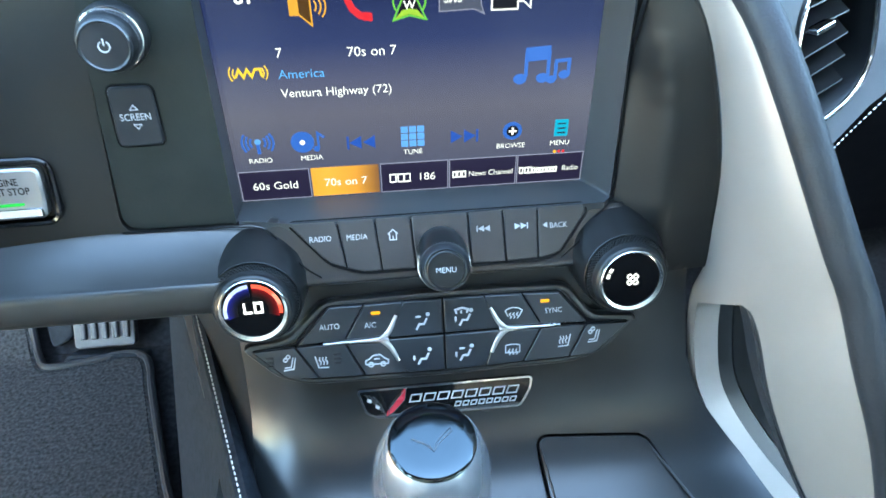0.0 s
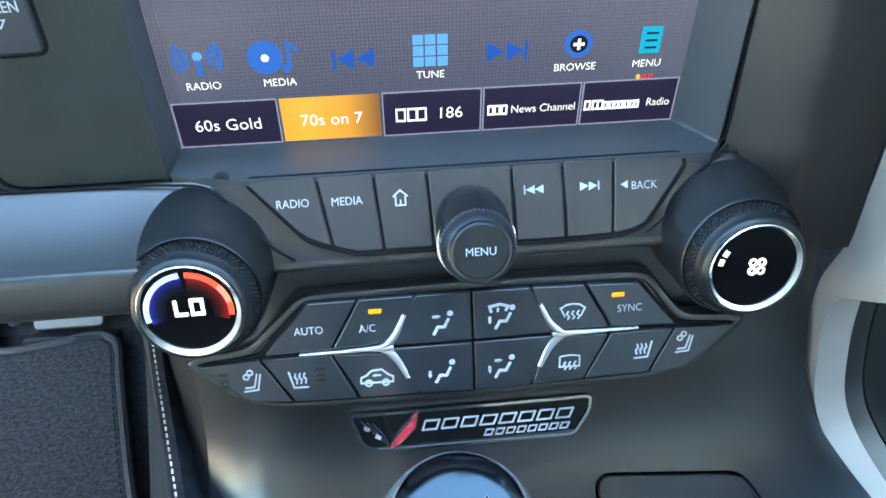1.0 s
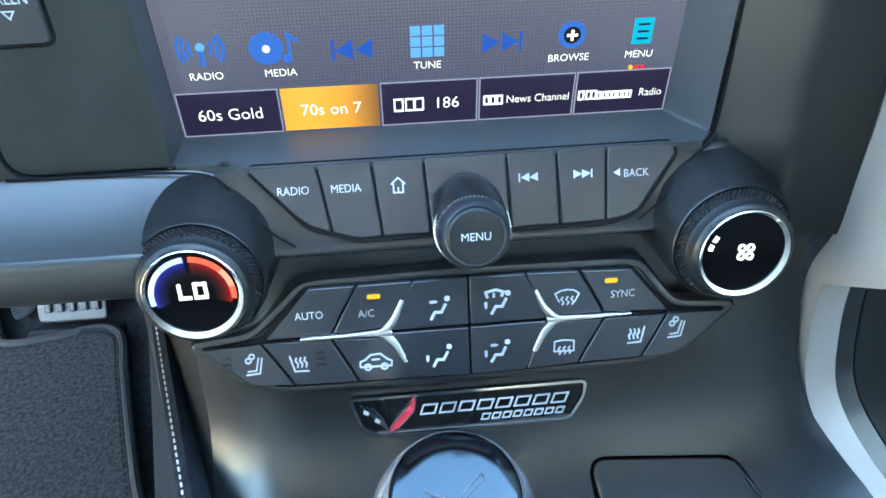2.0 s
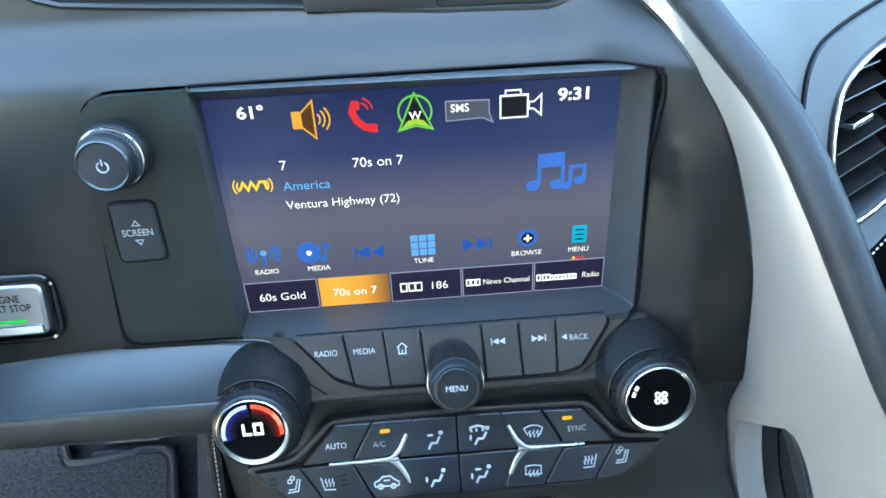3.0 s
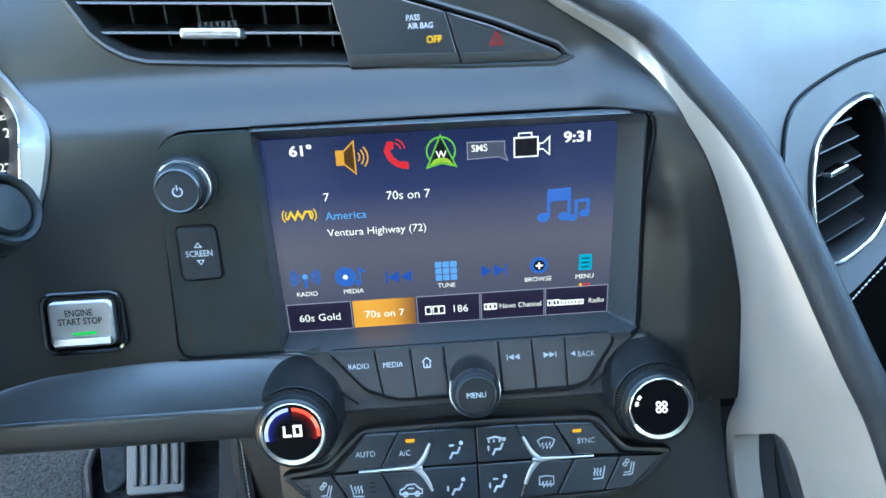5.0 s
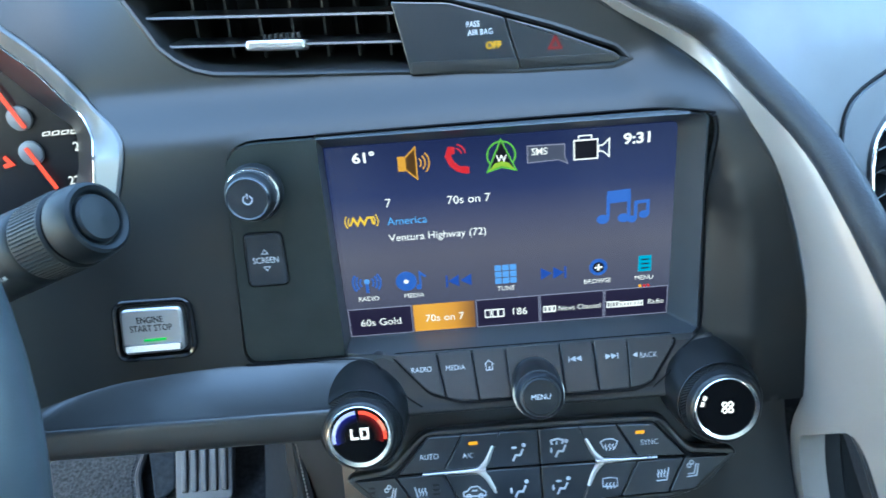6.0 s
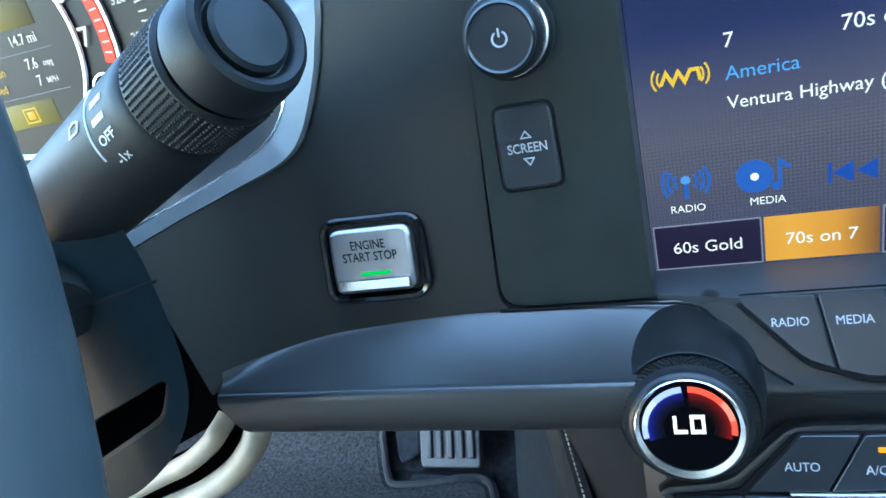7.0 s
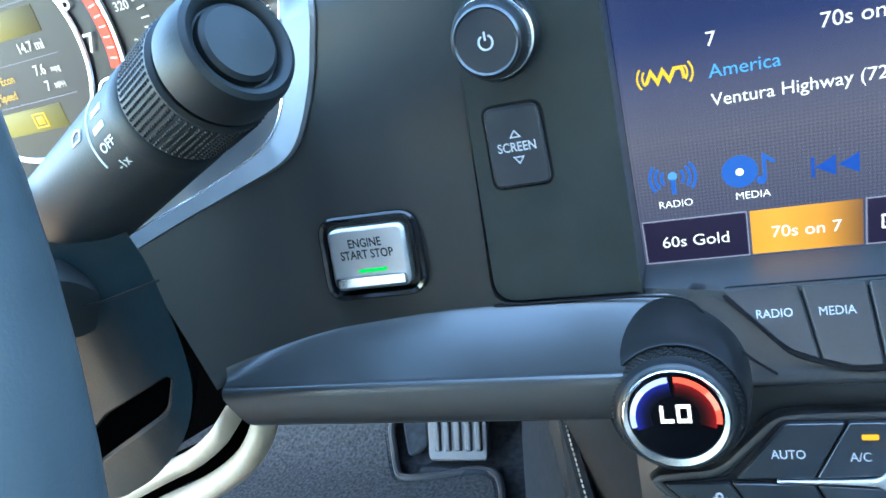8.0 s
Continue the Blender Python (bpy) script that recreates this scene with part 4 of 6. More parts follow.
ROW = [[(-73.2, 12.8), (-50, 13), (-46.2, -10.8), (-54, -7.8), (-58, -4.5)], [(-50, 13), (-31.5, 13), (-29.2, -13.2), (-38, -13.2), (-46.2, -10.8)], [(-31.5, 13), (-14, 13), (-12.6, -13.2), (-29.2, -13.2)],
       [(-14, 13), (14.2, 13), (14.8, -13.2), (-12.6, -13.2)], [(14.2, 13), (31.5, 13), (32.2, -13.2), (14.8, -13.2)], [(31.5, 13), (49, 13), (48.4, -13), (32.2, -13.2)], [(49, 13), (72.6, 12.8), (73.6, 9), (60, -10), (55, -12), (48.4, -13)]]
names = ("radio_button", "media_button", "home_button", "knob_plate", "back_skip_button", "forward_skip_button", "back_button")
labels = ("dark button lettered RADIO below the screen", "dark button lettered MEDIA below the screen", "dark button with house symbol below the screen", "dark plate behind the menu knob", "dark button with backward skip symbol", "dark button with forward skip symbol", "dark button lettered BACK below the screen")
made = [panel_button(n, mm(p), M_R, lb, "radio buttons") for n, p, lb in zip(names, ROW, labels)]
for i, words, x, y in ((0, "RADIO", -58, 4.4), (1, "MEDIA", -40.5, 4.2), (6, "BACK", 59.2, 3.2)):
    writing("lettering", words, M_R @ Matrix.Translation((x / 1000, y / 1000, 0)), 0.0028, M_LEGEND, made[i], 0.0, 0.90, 0.0017)
legend(made[2], M_R, [[(-25.4, 4.6), (-23, 6.8), (-20.6, 4.6)], [(-24.6, 4.8), (-24.6, 1.8), (-21.4, 1.8), (-21.4, 4.8)], [(-23, 1.8), (-23, 3.6)]], w=0.5)
for i, x, s in ((4, 22, -1), (5, 40, 1)):
    legend(made[i], M_R, [[(x + s * 3.6, 2.6), (x + s * 3.6, 5.6)]], [[(x - s * 2.8, 2.6), (x + s * 0.2, 4.1), (x - s * 2.8, 5.6)], [(x + s * 0.2, 2.6), (x + s * 3.2, 4.1), (x + s * 0.2, 5.6)]])
legend(made[6], M_R, [[(53.6, 3.8), (51.6, 3.8)]], [[(53.6, 5.2), (51.2, 3.8), (53.6, 2.4)]])

# ---- climate panel ----
M_H = plane((0.009, 0.2935, 0.514), 21)
POD = fillet(mm([(-60, 21.2), (-52, 22.2), (0, 22.8), (60, 21.8), (67, 20.2), (80, 3.2), (102, 1.2), (105, -1.5), (87, -18.5), (70, -23.6), (0, -24.6), (-70, -23.4), (-86, -18.0), (-102, -1.5), (-99, 1.2), (-79, 3.4)]), 0.005, 5)
pod = thing("climate_panel", (0.009, 0.294, 0.49), "wedge-shaped black climate control panel on the centre stack", "control panel")
bm = bmesh.new()
loops = [[M_H @ Vector((*p, h)) for p in offset(POD, d)] for d, h in ((0.003, -0.018), (-0.0005, -0.006), (0.0, -0.0030), (0.0007, -0.0018), (0.0018, -0.0014), (0.0030, -0.0016), (0.0036, -0.0024))]
rings(bm, loops, cap_first=True, cap_last=True)
part("housing", bm, M_LOWER, pod)
part("gap_plate", prism(fillet(mm([(-58, 19.8), (62, 18.8), (78, 0.6), (100, -1.6), (82, -19), (66, -20.2), (0, -21), (-66, -19.4), (-82, -17.8), (-98, -1.6), (-76, 0.4)]), 0.002), M_H, -0.0012, 0.0003, -0.004), M_BLACK, pod)
UP = [[(-57, 19.6), (-39, 19.6), (-50, 0.6), (-74, 0.2)], [(-39, 19.6), (-19, 19.6), (-20.5, 12.6), (-27, 1.8), (-50, 0.6)], [(-19, 19.6), (1, 19.6), (1, 0.2), (-28.6, 0.2), (-23.2, 13)], [(1, 19.6), (22, 19.4), (25.4, 13), (30.6, 0.2), (1, 0.2)],
      [(22, 19.4), (42, 18.8), (52, 0.8), (31, 1.2), (24.5, 11)], [(42, 18.8), (62, 18.0), (77, -0.2), (52, 0.8)]]
DN = [[(-97, -1.4), (-75.5, -0.4), (-64.5, -19.2), (-81, -17.6)], [(-75.5, -0.4), (-50, -0.8), (-41, -19.8), (-64.5, -19.2)], [(-50, -0.8), (-29, -1.8), (-20, -13.5), (-19, -20), (-41, -19.8)], [(-28.6, -0.2), (1, -0.2), (1, -20.6), (-19, -20.2), (-23.2, -13)],
      [(1, -0.2), (30.6, -0.2), (25.4, -13), (22, -20.4), (1, -20.6)], [(31, -1.0), (52, -1.2), (42, -19.8), (22, -20.4), (25, -12)], [(52, -1.2), (76.5, -1.0), (67, -19.4), (42, -19.8)], [(76.5, -1.0), (99.5, -1.8), (81, -18.6), (67, -19.4)]]
upn = ("auto_button", "air_conditioning_button", "face_vent_button", "defog_feet_button", "windscreen_button", "sync_button")
upl = ("dark button lettered AUTO", "dark button lettered A/C with lit amber lamp", "dark button with seated figure and face airflow", "dark button with windscreen and feet airflow", "dark windscreen demister button", "dark button lettered SYNC with lit amber lamp")
dnn = ("seat_cooling_button", "seat_heating_button", "recirculation_button", "feet_vent_button", "face_feet_button", "rear_window_button", "seat_heating_button", "seat_cooling_button")
dnl = ("dark seat cooling button beside the temperature knob", "dark seat heating button with three lamps", "dark button with car outline for recirculation", "dark button with seated figure and feet airflow", "dark button with face and feet airflow", "dark rear window demister button", "dark seat heating button", "dark seat cooling button at the panel's narrow end")
ub = [panel_button(n, mm(p), M_H, lb, "climate buttons", 0.0006) for n, p, lb in zip(upn, UP, upl)]
dbt = [panel_button(n, mm(p), M_H, lb, "climate buttons", 0.0006) for n, p, lb in zip(dnn, DN, dnl)]
TOP = 0.0009
for b, words, x, y in ((ub[0], "AUTO", -57, 9), (ub[1], "A/C", -36.5, 8.2), (ub[5], "SYNC", 58.5, 8.2)):
    writing("lettering", words, M_H @ Matrix.Translation((x / 1000, y / 1000, 0)), 0.0030, M_LEGEND, b, 0.0, 0.88, 0.0010)
for b, x, y in ((ub[1], -33.4, 14.6), (ub[5], 54, 13.8)):
    part("lamp", prism(fillet(mm([(x - 2.3, y - 0.8), (x + 2.3, y - 0.8), (x + 2.3, y + 0.8), (x - 2.3, y + 0.8)]), 0.0003), M_H, 0.0011, 0.0001, 0.0004), M_AMBER, b, "lit amber lamp")


def sitter(x, y):
    """A plain seated outline: a dot, a back and a leg."""
    return [[(x + 2.4, y + 1.6), (x + 0.8, y - 1.6), (x - 1.6, y - 1.4), (x - 3.2, y - 4.4)]], [arc(x + 3.0, y + 3.6, 1.1, 0, 330, 8)]


def arrow(x, y, dx, dy):
    return [(x, y), (x + dx, y + dy)], [(x + dx * 1.9, y + dy * 1.9), (x + dx - dy * 0.45, y + dy + dx * 0.45), (x + dx + dy * 0.45, y + dy - dx * 0.45)]


for b, x, y, dirs in ((ub[2], -10, 8, ("face",)), (ub[3], 12.4, 8.4, ("screen", "feet")), (dbt[3], -10, -11.4, ("feet",)), (dbt[4], 12, -11.4, ("face", "feet"))):
    st, fl = sitter(x, y)
    for d in dirs:
        if d == "face":
            a, f = arrow(x - 3.4, y + 2.6, 1.6, 0)
        elif d == "feet":
            a, f = arrow(x - 5.2, y + 0.6, 0, -1.6)
        else:
            a, f = [(x - 4.6, y + 2.2), (x - 5.2, y + 4.4), (x - 1.4, y + 5.2), (x + 1.4, y + 4.2), (x + 0.6, y + 2.4)], [(x - 2.6, y + 2.2), (x - 1.8, y + 2.2), (x - 1.8, y + 3.8), (x - 2.6, y + 3.8)]
        st.append(a), fl.append(f)
    legend(b, M_H, st, fl, 1.0, TOP)
wave = lambda x, y: [(x, y), (x + 0.7, y + 1.1), (x - 0.4, y + 2.2), (x + 0.4, y + 3.3)]
legend(ub[4], M_H, [[(34.6, 6.6), (33.0, 10), (35.2, 11.2), (37.6, 11.5), (40.0, 11.1), (42.0, 9.7), (40.4, 6.4)]] + [wave(x, 5.4) for x in (35.6, 37.5, 39.4)], w=0.5, top=TOP)
legend(dbt[5], M_H, [[(33.0, -9.4), (32.8, -13.6), (40.4, -13.8), (40.4, -9.6), (36.7, -9.0), (33.0, -9.4)]] + [wave(x, -15.0) for x in (34.8, 36.7, 38.6)], w=0.5, top=TOP)
legend(dbt[2], M_H, [[(-40.4, -13.4), (-40.2, -11.2), (-38.2, -10.4), (-36.4, -8.6), (-32.6, -8.4), (-30.4, -10.6), (-28.6, -11.6), (-28.8, -13.6), (-40.4, -13.4)], arc(-37.6, -13.6, 1.2, 0, 350, 8), arc(-31.4, -13.7, 1.2, 0, 350, 8), [(-36, -10.6), (-33, -10.6)]], w=0.65, top=TOP)
for b, x, y, s in ((dbt[0], -79, -9.6, 1), (dbt[7], 80, -8.4, 1)):
    legend(b, M_H, [[(x + 3.4 * s, y + 3.4), (x + 2.0 * s, y - 2.8), (x - 3.0 * s, y - 3.2)], [(x + 2.2 * s, y + 3.6), (x + 0.8 * s, y - 1.6), (x - 2.4 * s, y - 1.8)], arc(x - 1.6 * s, y + 2.6, 1.0, 0, 350, 8), arc(x - 0.2 * s, y + 4.2, 1.0, 0, 350, 8)], w=0.6, top=TOP)
for b, x, y, s in ((dbt[1], -62.5, -10, -1), (dbt[6], 64.5, -9.6, 1)):
    legend(b, M_H, [[(x + 3.2 * s, y + 3.6), (x + 1.8 * s, y - 2.8), (x - 3.4 * s, y - 3.0)]] + [[(x + q * s, y - 1.4), (x + (q - 0.4) * s, y + 0.2), (x + (q + 0.5) * s, y + 1.4), (x + q * s, y + 2.8)] for q in (-2.4, -0.8, 0.8)], w=0.6, top=TOP)
for b, x, y in ((dbt[0], -88.5, -8), (dbt[1], -54.5, -8.5)):
    for k in range(3):
        part("dark_lamp", prism(mm([(x - 1.8, y - 3 + k * 2.4), (x + 1.8, y - 3 + k * 2.4), (x + 1.8, y - 1.8 + k * 2.4), (x - 1.8, y - 1.8 + k * 2.4)]), M_H, 0.0008, 0.0001, 0.0004), M_KNOB, b)

for s, cx, end in ((-1, -28.4, -61.0), (1, 30.6, 62.0)):
    y_trim = thing("chrome_divider", M_H @ Vector((cx / 1000, 0, 0)), "forked satin chrome divider on the climate panel", "trim", "chrome dividers")
    bm = bmesh.new()
    side = 1 if s < 0 else -1
    ribbon([(end, 0.0), (cx - side * 12, 0.0), (cx - side * 3, 0.0), (cx + side * 0.6, 0.0)], (1.1, 1.7, 2.6, 1.6), M_H, 0.0016, bm)
    for v in (1, -1):
        ribbon([(cx - side * 4.4, v * 0.5), (cx - side * 1.2, v * 1.8), (cx + side * 1.6, v * 5.0), (cx + side * 3.6, v * 9.0), (cx + side * 5.2, v * 12.4)], (1.2, 2.7, 2.5, 2.1, 1.7), M_H, 0.0015 + 0.00004 * v, bm)
    part("fork", bm, M_FORK, y_trim, "", 60)

# ---- centre air vent, warning panel, hazard button ----
def front(x, z, d=0.0):
    return Vector((x, fascia_y(x, z) + d, z))


vent = thing("centre_air_vent", (-0.10, 0.37, 0.714), "black centre air vent with thin horizontal vanes and chrome tab", "air vent")
hole = [tuple(p) for p in VENT_HOLE]
bm = bmesh.new()
loops = [[front(x, z, d) for x, z in offset(hole, i)] for i, d in ((-0.0015, -0.0004), (-0.0002, -0.0012), (0.0010, -0.0004), (0.0022, 0.004), (0.0030, 0.016), (0.0060, 0.060))]
rings(bm, loops)
part("frame", bm, M_FASCIA, vent, "black vent surround")
part("duct", sheet(offset(hole, -0.002), [], 0.02, lambda x, z: front(x, z, 0.055), (0, 0.004, 0)), M_BLACK, vent)
for z0, x0, x1 in ((0.7292, -0.1635, -0.0435), (0.7426, -0.1705, -0.0435)):
    bm = bmesh.new()
    prof = [(-0.0005, 0.0), (0.0, 0.0010), (0.004, 0.0016), (0.022, 0.0022), (0.022, 0.0006), (0.003, -0.0006)]
    rings(bm, [[Vector((x, fascia_y(x, z0) + 0.006 + a, z0 - 0.055 * (x + 0.109) + b)) for a, b in prof] for x in np.linspace(x0, x1, 12)], cap_first=True, cap_last=True)
    part("vane", bm, M_LOWER, vent)
for i in range(7):
    x = -0.150 + i * 0.0165
    bm = bmesh.new()
    poly = [(0.030, 0.7105), (0.0300, 0.770), (0.052, 0.770), (0.052, 0.7105)]
    rings(bm, [[Vector((x + s, 0.352 + a, z)) for a, z in poly] for s in (-0.0006, 0.0006)], cap_first=True, cap_last=True)
    part("fin", bm, M_KNOB, vent)
m = plane((-0.1050, 0.3570, 0.7290), 8, 0, -3.0)
part("tab", prism(fillet(mm([(-14.5, -2.0), (14.5, -2.0), (14.5, 3.2), (-14.5, 3.2)]), 0.0018, 5), m, 0.0040, 0.0016, -0.008), M_ALU, vent, "chrome adjusting tab")
for i in range(7):
    part("rib", box((-0.1115 + i * 0.0028, 0.3585, 0.7320), (-0.1100 + i * 0.0028, 0.3640, 0.7346)), M_KNOB, vent)

m = plane((0.0, 0.3510, 0.7125), 6)
warn = thing("warning_panel", (-0.01, 0.352, 0.712), "black airbag warning panel with lit yellow lamp", "warning panel")
part("panel", prism(fillet(mm([(-47.5, 33.0), (-40.5, -1.8), (12.8, -3.2), (6.2, 21.8), (-20, 30.5)]), 0.0014), m, 0.0010, 0.0007, -0.006), M_BUTTON, warn)
part("lower_edge", prism(mm([(-39.5, 4.4), (-40.2, -1.4), (12.4, -2.8), (11.6, 2.6)]), m, 0.0016, 0.0003, 0.0005), M_FASCIA, warn)
for words, x, y, s in (("PASS", -9.0, 19.6, 2.7), ("AIR BAG", -5.6, 15.8, 2.7)):
    writing("lettering", words, m @ Matrix.Translation((x / 1000, y / 1000, 0)), s / 1000, M_LEGEND, warn, 0.012, 0.86, 0.0014)
writing("lettering", "OFF", m @ Matrix.Translation((0.0005, 0.0092, 0)), 0.0034, M_YELLOW, warn, 0.03, 0.9, 0.0014)
haz = thing("hazard_button", (0.03, 0.351, 0.709), "black hazard light button with red triangle", "button")
part("cap", prism(fillet(mm([(13.4, -3.2), (6.8, 21.6), (28.5, 14.4), (59.5, 1.4), (62.5, -1.6), (59.5, -3.6)]), [0.001, 0.001, 0.003, 0.003, 0.002, 0.001]), m, 0.0010, 0.0007, -0.006), M_BUTTON, haz)
part("lower_edge", prism(mm([(12.6, 2.4), (13.8, -2.8), (59, -3.3), (61, -1.6), (57.5, 1.2)]), m, 0.0016, 0.0003, 0.0005), M_FASCIA, haz)
part("triangle", stroke(mm([(27.4, 5.8), (33.0, 5.6), (30.4, 10.8)]), 0.0011, m, 0.0014, 0.0006, closed=True), M_REDLAMP, haz, "red triangle")

# ---- silver divider with the grab opening, and the leather roll ----
INNER = [(0.014, 0.362, 0.766), (0.036, 0.3585, 0.749), (0.061, 0.3545, 0.7325), (0.085, 0.3450, 0.7170), (0.1015, 0.328, 0.702), (0.1120, 0.312, 0.684), (0.1215, 0.303, 0.665), (0.1330, 0.300, 0.633), (0.1415, 0.300, 0.600), (0.1465, 0.302, 0.565), (0.1490, 0.304, 0.538), (0.1470, 0.306, 0.515), (0.1515, 0.302, 0.480), (0.160, 0.294, 0.448), (0.178, 0.276, 0.420), (0.205, 0.251, 0.392)]
OUTER = [(0.018, 0.358, 0.772), (0.040, 0.355, 0.7535), (0.0610, 0.3500, 0.7370), (0.0835, 0.3380, 0.7235), (0.0990, 0.3340, 0.7125), (0.1095, 0.312, 0.6977), (0.1240, 0.285, 0.6759), (0.1323, 0.263, 0.6526), (0.1450, 0.238, 0.6150), (0.1507, 0.229, 0.5994), (0.1586, 0.2197, 0.5813), (0.1666, 0.207, 0.5545), (0.1770, 0.1940, 0.5246), (0.187, 0.185, 0.492), (0.198, 0.178, 0.455), (0.212, 0.172, 0.415)]
NU = 150
inn, out = spline(INNER, NU), spline(OUTER, NU)


def along_inner(f):
    f = min(f, NU - 1e-6)
    i = int(f)
    return inn[i] * (1 - f + i) + inn[i + 1] * (f - i)


COLS = [0, 0.025, 0.055, 0.15, 0.30, 0.45, 0.61, 0.72, 0.82, 0.90, 0.96, 1.0]
bm = bmesh.new()
grid, START = [], 100
for i in range(NU + 1):
    wide = smooth01(50, 80, i)
    row = []
    k = min(1.0, max(0.0, (i - START) / 8))
    corner = 1 - math.sqrt(max(0.0, 1 - (1 - k) ** 2))
    for c in COLS:
        v = c
        if i >= START and c in (0.055, 0.61):
            v = c + (corner * 0.03 + 0.035 * smooth01(START + 22, START, i) if c < 0.3 else -0.10 * corner)
        p = Vector(along_inner(i + 11.5 * smooth01(55, 100, i)) * (1 - v) + out[i] * v)
        p += Vector((-0.006, -0.001, 0.001)) * wide * math.sin(math.pi * min(1, v)) * (1 if v < 0.9 else 0.7)
        p += Vector((0.003, 0.0, 0.0)) * smooth01(0.9, 1.0, v) * wide
        row.append(p)
    grid.append(row)
deep = Vector((0.015, 0.003, 0.0))
fv = [[bm.verts.new(p) for p in row] for row in grid]
bv = [[bm.verts.new(p + deep * (0.3 + 0.7 * smooth01(40, 80, i))) for p in row] for i, row in enumerate(grid)]
solid = lambda i, j: not (i >= START and 2 <= j < 6)
for i in range(NU):
    for j in range(len(COLS) - 1):
        if solid(i, j):
            bm.faces.new((fv[i][j], fv[i][j + 1], fv[i + 1][j + 1], fv[i + 1][j]))
            bm.faces.new((bv[i][j], bv[i + 1][j], bv[i + 1][j + 1], bv[i][j + 1]))
    for j in (0, len(COLS) - 1) + ((2, 6) if i >= START else ()):
        bm.faces.new((fv[i][j], fv[i + 1][j], bv[i + 1][j], bv[i][j]))
for j in range(2, 6):
    bm.faces.new((fv[START][j], fv[START][j + 1], bv[START][j + 1], bv[START][j]))
divider = thing("grab_handle", (0.20, 0.22, 0.40), "silver painted grab handle divider beside the console with an opening", "grab handle")
part("silver_trim", bm, M_SILVER, divider, "curved silver trim with a grab opening", 50)
bm = bmesh.new()
rings(bm, [[Vector(grid[i][6]) + Vector(d) for d in ((0.0012, 0.0006, 0), (0.0002, 0.0020, 0), (0.0000, 0.0042, 0), (-0.0008, 0.0052, 0), (-0.0010, 0.0170, 0), (0.003, 0.0190, 0), (0.020, 0.0192, 0))] for i in range(START + 1, NU + 1)], closed=False)
part("grip_lining", bm, M_LEATHER, divider, "dark lining inside the grip")
bm = bmesh.new()
rings(bm, [[Vector(grid[i][2]) + Vector(d) for d in ((0.0140, 0.0030, 0), (0.0148, 0.0060, 0), (0.0250, 0.0064, 0), (0.0252, 0.0082, 0), (0.0260, 0.0064, 0), (0.0370, 0.0040, 0), (0.052, -0.004, 0))] for i in range(START - 6, NU + 1)], closed=False)
part("inner_lining", bm, M_LOWER, divider, "dark grey lining along the opening")

roll_path = [tuple(Vector(out[i]) + Vector((0.0072, 0.0, 0.0034)) * (0.72 + 0.28 * smooth01(30, 90, i)) + Vector((0, 0.002, 0.0045)) * smooth01(70, 30, i)) for i in range(0, NU + 1, 3)]
roll = thing("padded_roll", (0.2, 0.21, 0.40), "dark padded leather roll arching over the silver divider", "trim")
part("padding", tube(roll_path, [0.0064, 0.0068, 0.0072, 0.0074, 0.0076], 20), M_LEATHER, roll)
seam = [tuple(Vector(p) + Vector((0.0050, 0.002, 0.0048))) for p in roll_path]
bm = bmesh.new()
sp = spline(seam, 260)
for a, b in list(zip(sp, sp[1:]))[::2]:
    tube([a, b], 0.0004, 5, bm)
part("stitching", bm, M_LEATHER, roll, "", 0)

# ---- passenger side of the dashboard ----
def pass_y(x, z):
    return 0.368 + 0.42 * (x - 0.15) + 0.25 * (z - 0.62) + 0.55 * max(0.0, z - 0.70) ** 1.2 + 6.0 * max(0.0, z - 0.80) ** 1.6 + 0.10 * smooth01(0.66, 0.74, z) * smooth01(0.2, 0.05, x)


VENT2 = [(0.2262, 0.608), (0.2258, 0.634), (0.2335, 0.650), (0.2535, 0.6605), (0.2665, 0.6635), (0.2765, 0.6590), (0.2845, 0.640), (0.2895, 0.612), (0.2900, 0.596), (0.2800, 0.5790), (0.2600, 0.5715), (0.2430, 0.5670), (0.2330, 0.580)]
vent2 = relax(spline(VENT2, 150, True), 60)
pod2 = [tuple(p) for p in spline([(0.2055, 0.60), (0.2030, 0.638), (0.2065, 0.6605), (0.2197, 0.6722), (0.2534, 0.6836), (0.2842, 0.6882), (0.33, 0.690), (0.40, 0.680), (0.40, 0.61), (0.318, 0.574), (0.262, 0.543), (0.238, 0.545)], 70, True)]
pas = thing("passenger_dashboard", (0.3, 0.43, 0.55), "light grey leather dashboard pad before the passenger seat", "dashboard")
part("upper_pad", sheet([(0.04, 0.745), (0.10, 0.70), (0.135, 0.655), (0.16, 0.60), (0.185, 0.555), (0.20, 0.52), (0.24, 0.541), (0.32, 0.570), (0.42, 0.61), (0.85, 0.63), (0.85, 1.00), (0.30, 1.00), (0.10, 0.94), (0.02, 0.86)], [pod2], 0.008, lambda x, z: Vector((x, pass_y(x, z), z)), (0, 0.01, 0)), M_GREY, pas, "smooth grey leather pad")
part("vent_pod", sheet(offset(pod2, 0.0012), [offset(vent2, -0.0035)], 0.006, lambda x, z: Vector((x, pass_y(x, z) - 0.003, z)), (0, 0.01, 0)), M_GREY, pas, "grey pod round the air vent")
part("pod_seam", tube([(x, pass_y(x, z) + 0.001, z) for x, z in pod2 + pod2[:1]], 0.0016, 6), M_BLACK, pas)
bm = bmesh.new()
edge = [(x, pass_y(x, z) - 0.004, z - 0.004) for x, z in [tuple(p) for p in spline([(0.262, 0.543), (0.285, 0.556), (0.318, 0.572), (0.36, 0.588)], 50)]]
